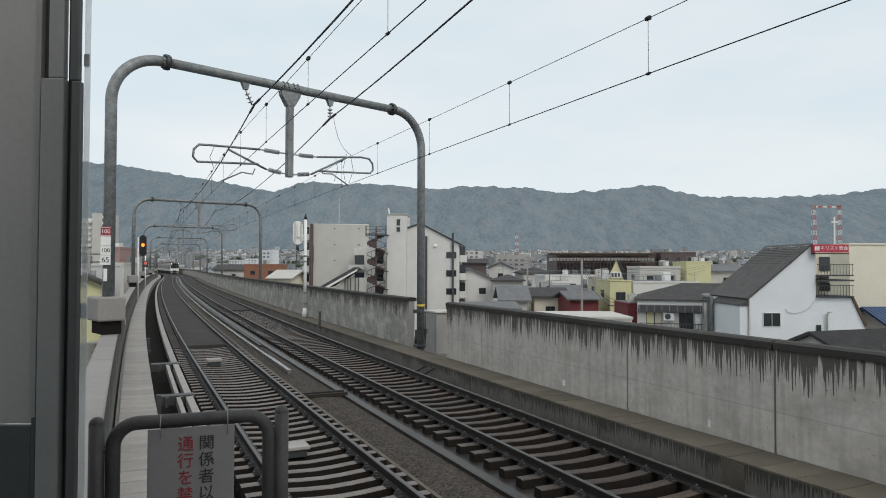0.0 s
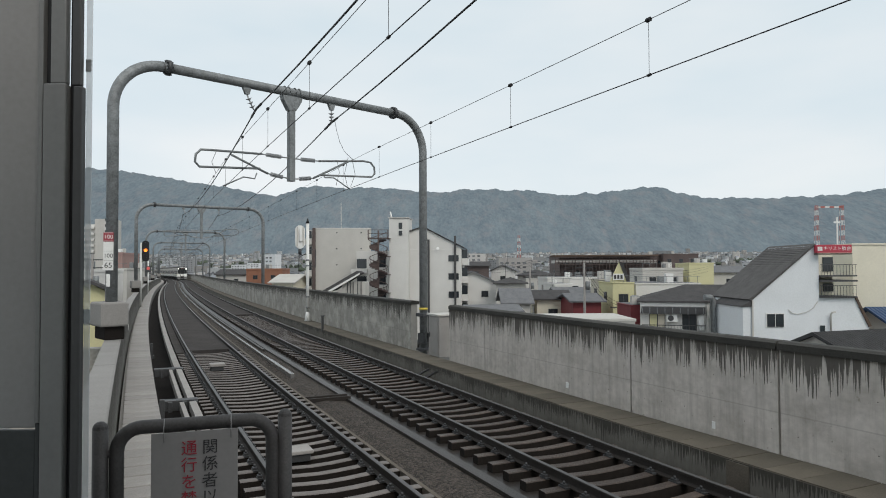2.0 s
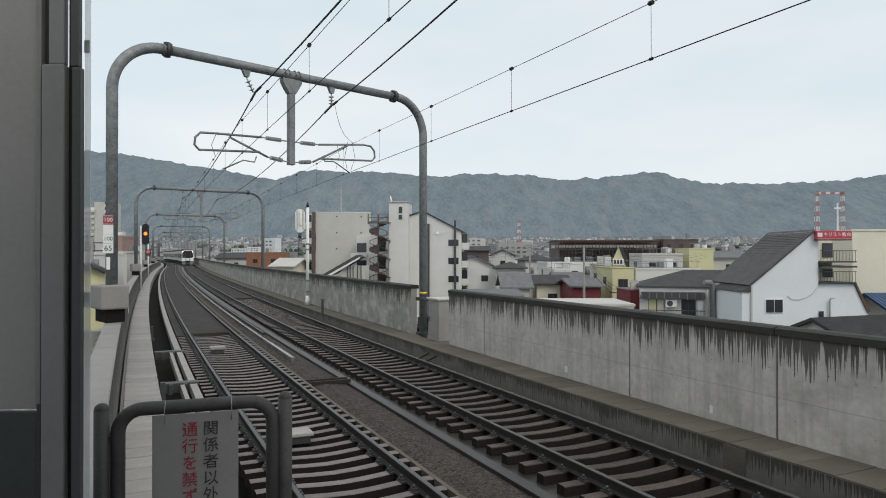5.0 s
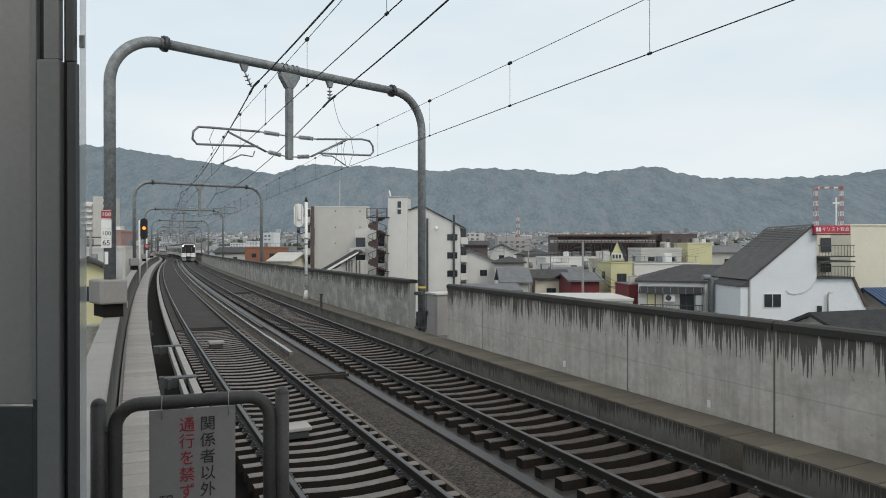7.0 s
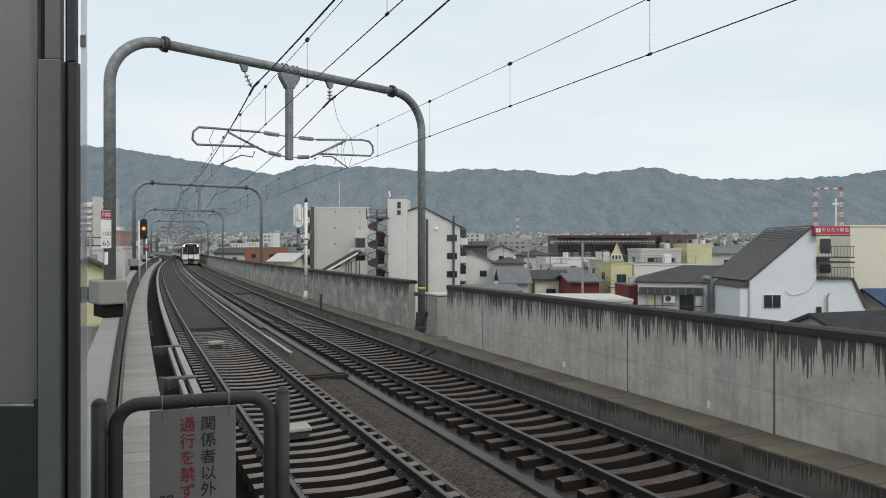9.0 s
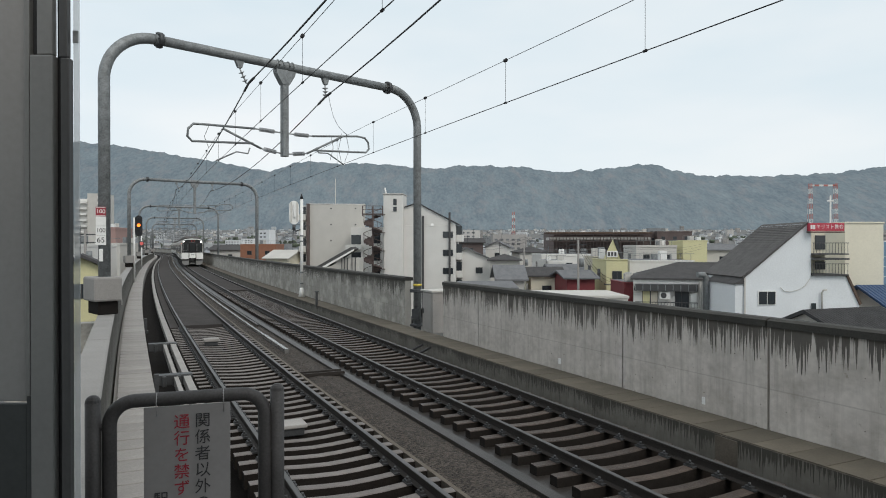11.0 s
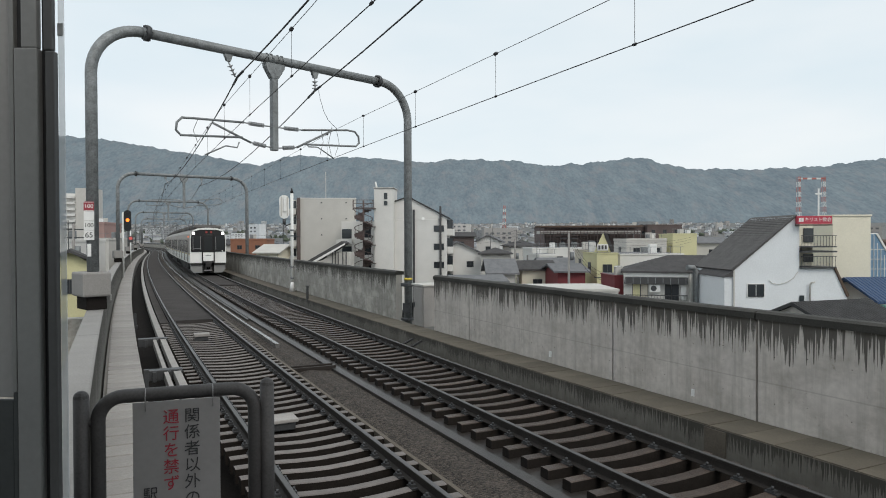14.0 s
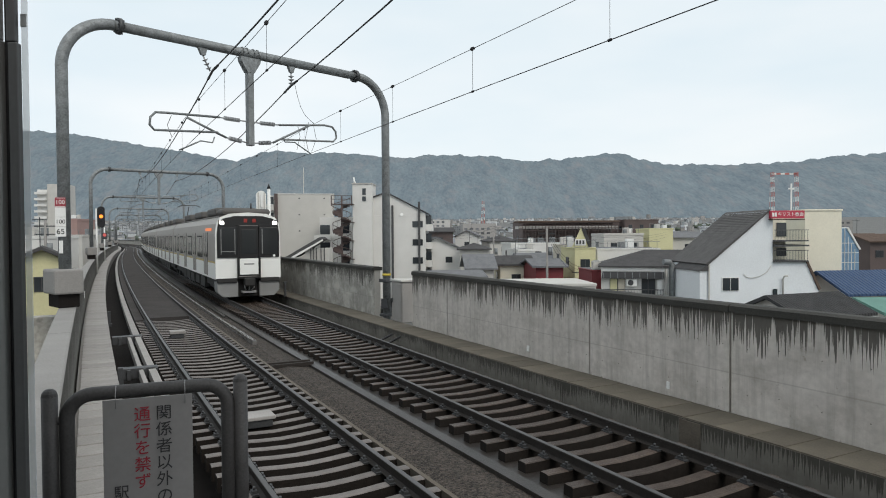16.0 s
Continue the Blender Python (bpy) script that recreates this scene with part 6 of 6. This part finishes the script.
def train_car(front):
    """A 20 m commuter car; local y = 0 is its leading end, x to the right of the line looking away from the viewer."""
    c = empty("train_car")
    tagged(c, "silver-grey commuter train car with white lower sides" if not front else "leading commuter train car with a black face mask and lit headlamps", "train car", "train cars")
    body = part("body", prism(bmesh.new(), section(), 0.12 if front else 0.0, CAR), [M_SILVER], c, "silver-grey car body")
    part("roof", prism(bmesh.new(), [(-1.16, 3.66), (-0.8, 3.79), (0, 3.87), (0.8, 3.79), (1.16, 3.66)], 0.6, CAR - 0.1), M_ROOFTRAIN, c)
    for sd in (-1, 1):
        x0, x1 = (sd * HALF + 0.006 * sd, sd * HALF - 0.01 * sd)
        lo, hi = min(x0, x1), max(x0, x1)
        part("lower_side", boxed(lo, hi, 0.12 if front else 0.02, CAR - 0.02, 0.93, 1.62), M_TRAINWHITE, c, "white lower side")
        part("stripe", boxed(lo - 0.002, hi + 0.002, 0.12 if front else 0.02, CAR - 0.02, 1.625, 1.70), M_YELLOWLINE, c, "yellow waist stripe")
        doors = [3.05 + i * 4.55 for i in range(4)]
        for y in doors:
            d_ = part("door", boxed(lo - 0.006, hi + 0.006, y - 0.66, y + 0.66, 1.02, 2.98, 0.004), M_SILVER, c)
            for q in (-0.36, 0.36):
                part("pane", boxed(lo - 0.012, hi + 0.012, y + q - 0.22, y + q + 0.22, 1.85, 2.78, 0.003), M_TRAINGLASS, d_)
            part("seam", boxed(lo - 0.010, hi + 0.010, y - 0.68, y - 0.655, 1.02, 2.98), M_UNDER, d_)
            part("seam", boxed(lo - 0.010, hi + 0.010, y + 0.655, y + 0.68, 1.02, 2.98), M_UNDER, d_)
            part("seam", boxed(lo - 0.010, hi + 0.010, y - 0.012, y + 0.012, 1.02, 2.98), M_UNDER, d_)
        for y in [1.45] * (not front) + [a + 2.27 for a in doors[:3]] + [18.55]:
            wd = 0.95 if 2 < y < 18 else 0.5
            fr = part("window", boxed(lo - 0.003, hi + 0.003, y - wd - 0.06, y + wd + 0.06, 1.78, 2.84, 0.004), M_UNDER, c)
            part("pane", boxed(lo - 0.008, hi + 0.008, y - wd, y - 0.03, 1.84, 2.78, 0.003), M_TRAINGLASS, fr)
            part("pane", boxed(lo - 0.008, hi + 0.008, y + 0.03, y + wd, 1.84, 2.78, 0.003), M_TRAINGLASS, fr)
    part("underframe", boxed(-1.2, 1.2, 0.8, CAR - 0.3, 0.55, 0.96), M_UNDER, c)
    for k, y in enumerate((5.2, 7.4, 9.6, 11.6, 13.6)):
        part("equipment_box", boxed(-1.3, 1.3, y - 0.8, y + 0.8, 0.32 + 0.05 * (k % 2), 0.8, 0.03), M_UNDER, c)
    for y in (2.9, 16.9):
        bg = part("bogie", boxed(-1.05, 1.05, y - 1.5, y + 1.5, 0.35, 0.62, 0.05), M_UNDER, c)
        for wy in (-1.05, 1.05):
            for sd in (-1, 1):
                part("wheel", piped([(sd * 0.69, y + wy, 0.43), (sd * 0.82, y + wy, 0.43)], 0.43, 18), M_DARKSTEEL, bg)
    for y in (4.5, 10.0, 15.5):
        part("air_conditioner", boxed(-0.95, 0.95, y - 1.5, y + 1.5, 3.80, 4.16, 0.10), M_ROOFTRAIN, c)
    for y in (2.2, 7.2, 12.8, 18.0):
        part("roof_vent", boxed(-0.4, 0.4, y - 0.4, y + 0.4, 3.82, 4.02, 0.05), M_ROOFTRAIN, c)
    part("gangway", boxed(-0.45, 0.45, CAR, CAR + 0.7, 1.0, 3.2), M_UNDER, c)
    if front:
        f_ = part("face", prism(bmesh.new(), section(-0.005), 0.0, 0.13), M_TRAINWHITE, c, "white train front")
        bm = prism(bmesh.new(), [(-1.33, 1.86), (1.33, 1.86), (1.34, 2.9), (1.28, 3.32), (1.08, 3.56), (0.6, 3.68), (-0.6, 3.68), (-1.08, 3.56), (-1.28, 3.32), (-1.34, 2.9)], -0.045, 0.0)
        mask = part("face_mask", bm, M_TRAINBLACK, c, "glossy black face mask")
        for a_, b_ in ((-1.24, -0.50), (0.50, 1.24)):
            part("windscreen", boxed(a_, b_, -0.06, -0.046, 1.98, 3.18, 0.006), M_TRAINGLASS, mask)
        ed = part("end_door", boxed(-0.42, 0.42, -0.10, -0.002, 1.0, 3.28, 0.02), M_TRAINBLACK, c)
        part("pane", boxed(-0.31, 0.31, -0.112, -0.10, 2.02, 3.10, 0.006), M_TRAINGLASS, ed)
        part("lower_panel", boxed(-0.40, 0.40, -0.115, -0.10, 1.12, 1.82, 0.01), M_TRAINWHITE, ed)
        part("grille", boxed(-0.22, 0.22, -0.122, -0.115, 1.55, 1.61), M_SKIRT, ed)
        part("door_surround", boxed(-0.50, -0.43, -0.12, -0.002, 0.98, 3.30, 0.015), M_TRAINBLACK, c)
        part("door_surround", boxed(-0.50, 0.50, -0.12, -0.002, 0.93, 1.06, 0.03), M_TRAINBLACK, c)
        for a_, b_, z0_, z1_ in ((-1.18, -1.15, 2.02, 3.12), (-0.60, -0.57, 2.02, 3.12), (-1.18, -0.57, 2.12, 2.15), (0.57, 0.60, 2.02, 3.12)):
            part("glazing_bar", boxed(a_, b_, -0.066, -0.061, z0_, z1_), M_SKIRT, mask)
        part("door_surround", boxed(0.43, 0.50, -0.12, -0.002, 0.98, 3.30, 0.015), M_TRAINBLACK, c)
        for sd in (-1, 1):
            hl = part("headlamp", boxed(sd * 1.13 - 0.14, sd * 1.13 + 0.14, -0.055, -0.045, 3.26, 3.50, 0.004), M_TRAINBLACK, c)
            part("bulb", boxed(sd * 1.13 - 0.085, sd * 1.13 + 0.085, -0.075, -0.056, 3.31, 3.46, 0.012), M_HEADLAMP, hl)
            part("lower_edge", boxed(sd * 0.92 - 0.42, sd * 0.92 + 0.42, -0.07, 0.1, 0.78, 0.97, 0.03), M_UNDER, c, "dark bumper beam")
            part("skirt", prism(bmesh.new(), [(sd * 0.46, 0.16), (sd * 1.10, 0.16), (sd * 1.32, 0.38), (sd * 1.34, 0.80), (sd * 0.46, 0.80)], 0.02, 0.9), M_SKIRT, c)
        for a_, b_ in ((-0.20, -0.05), (0.17, 0.32)):
            part("destination_display", boxed(a_, b_, -0.056, -0.046, 3.40, 3.56), M_LED, mask)
        part("marker_lamp", piped([(1.10, -0.07, 1.93), (1.10, -0.046, 1.93)], 0.055, 10), M_TRAINWHITE, mask)
        part("coupler", boxed(-0.22, 0.22, -0.35, 0.8, 0.62, 0.98, 0.05), M_UNDER, c)
        part("coupler_step", boxed(-0.30, 0.30, -0.12, 0.5, 0.30, 0.40, 0.02), M_SKIRT, c)
        part("drop_plate", boxed(-0.46, 0.46, 0.3, 0.4, 0.14, 0.9), M_UNDER, c)
        for k in range(3):
            part("cable", piped([(-0.2 + 0.2 * k, -0.05, 0.8), (-0.2 + 0.2 * k, -0.15, 0.55), (-0.1 + 0.1 * k, 0.0, 0.42)], 0.025, 6), M_SKIRT, c)
        part("side_display", boxed(-HALF - 0.012, -HALF + 0.01, 1.2, 3.0, 3.05, 3.17), M_LEDAMBER, c)
        part("roof_cowl", boxed(-1.05, 1.05, 0.35, 2.0, 3.74, 4.02, 0.12), M_ROOFTRAIN, c)
        part("aerial", piped([(0.35, 1.2, 4.0), (0.35, 1.2, 4.3)], 0.04, 6), M_DARKSTEEL, c)
    return c


def pantograph(c, y):
    pn = part("pantograph", piped([(-0.7, y, 3.95), (0.7, y, 3.95)], 0.04, 6), M_DARKSTEEL, c)
    part("arm", piped([(0, y, 3.95), (0, y + 1.1, 4.5), (0, y - 0.1, 5.05)], 0.03, 6), M_DARKSTEEL, pn)
    part("collector", piped([(-0.8, y - 0.1, 5.02), (-0.55, y - 0.1, 5.14), (0.55, y - 0.1, 5.14), (0.8, y - 0.1, 5.02)], 0.03, 6), M_DARKSTEEL, pn)


lead = train_car(True)
second = train_car(False)
third = copy_thing(second, Matrix.Identity(4))
CARS = [lead, second, third] + [copy_thing(second, Matrix.Identity(4)) for _ in range(3)]
pantograph(second, 3.2)
pantograph(CARS[3], 3.2)

SPEED, FIRST = -14.008, 254.580


def motions():
    for i, car in enumerate(CARS):
        rows = []
        for k in range(17):
            s = FIRST + SPEED * k + PITCH_CAR * i
            a, b = on(s + 2.9, RIGHT), on(s + 16.9, RIGHT)
            d = (b - a).normalized()
            turn = math.atan2(-d.x, d.y)
            p = a - d * 2.9
            rows.append((float(k), Matrix.Translation(p) @ Matrix.Rotation(turn, 4, "Z")))
        walk(car, rows)


motions()
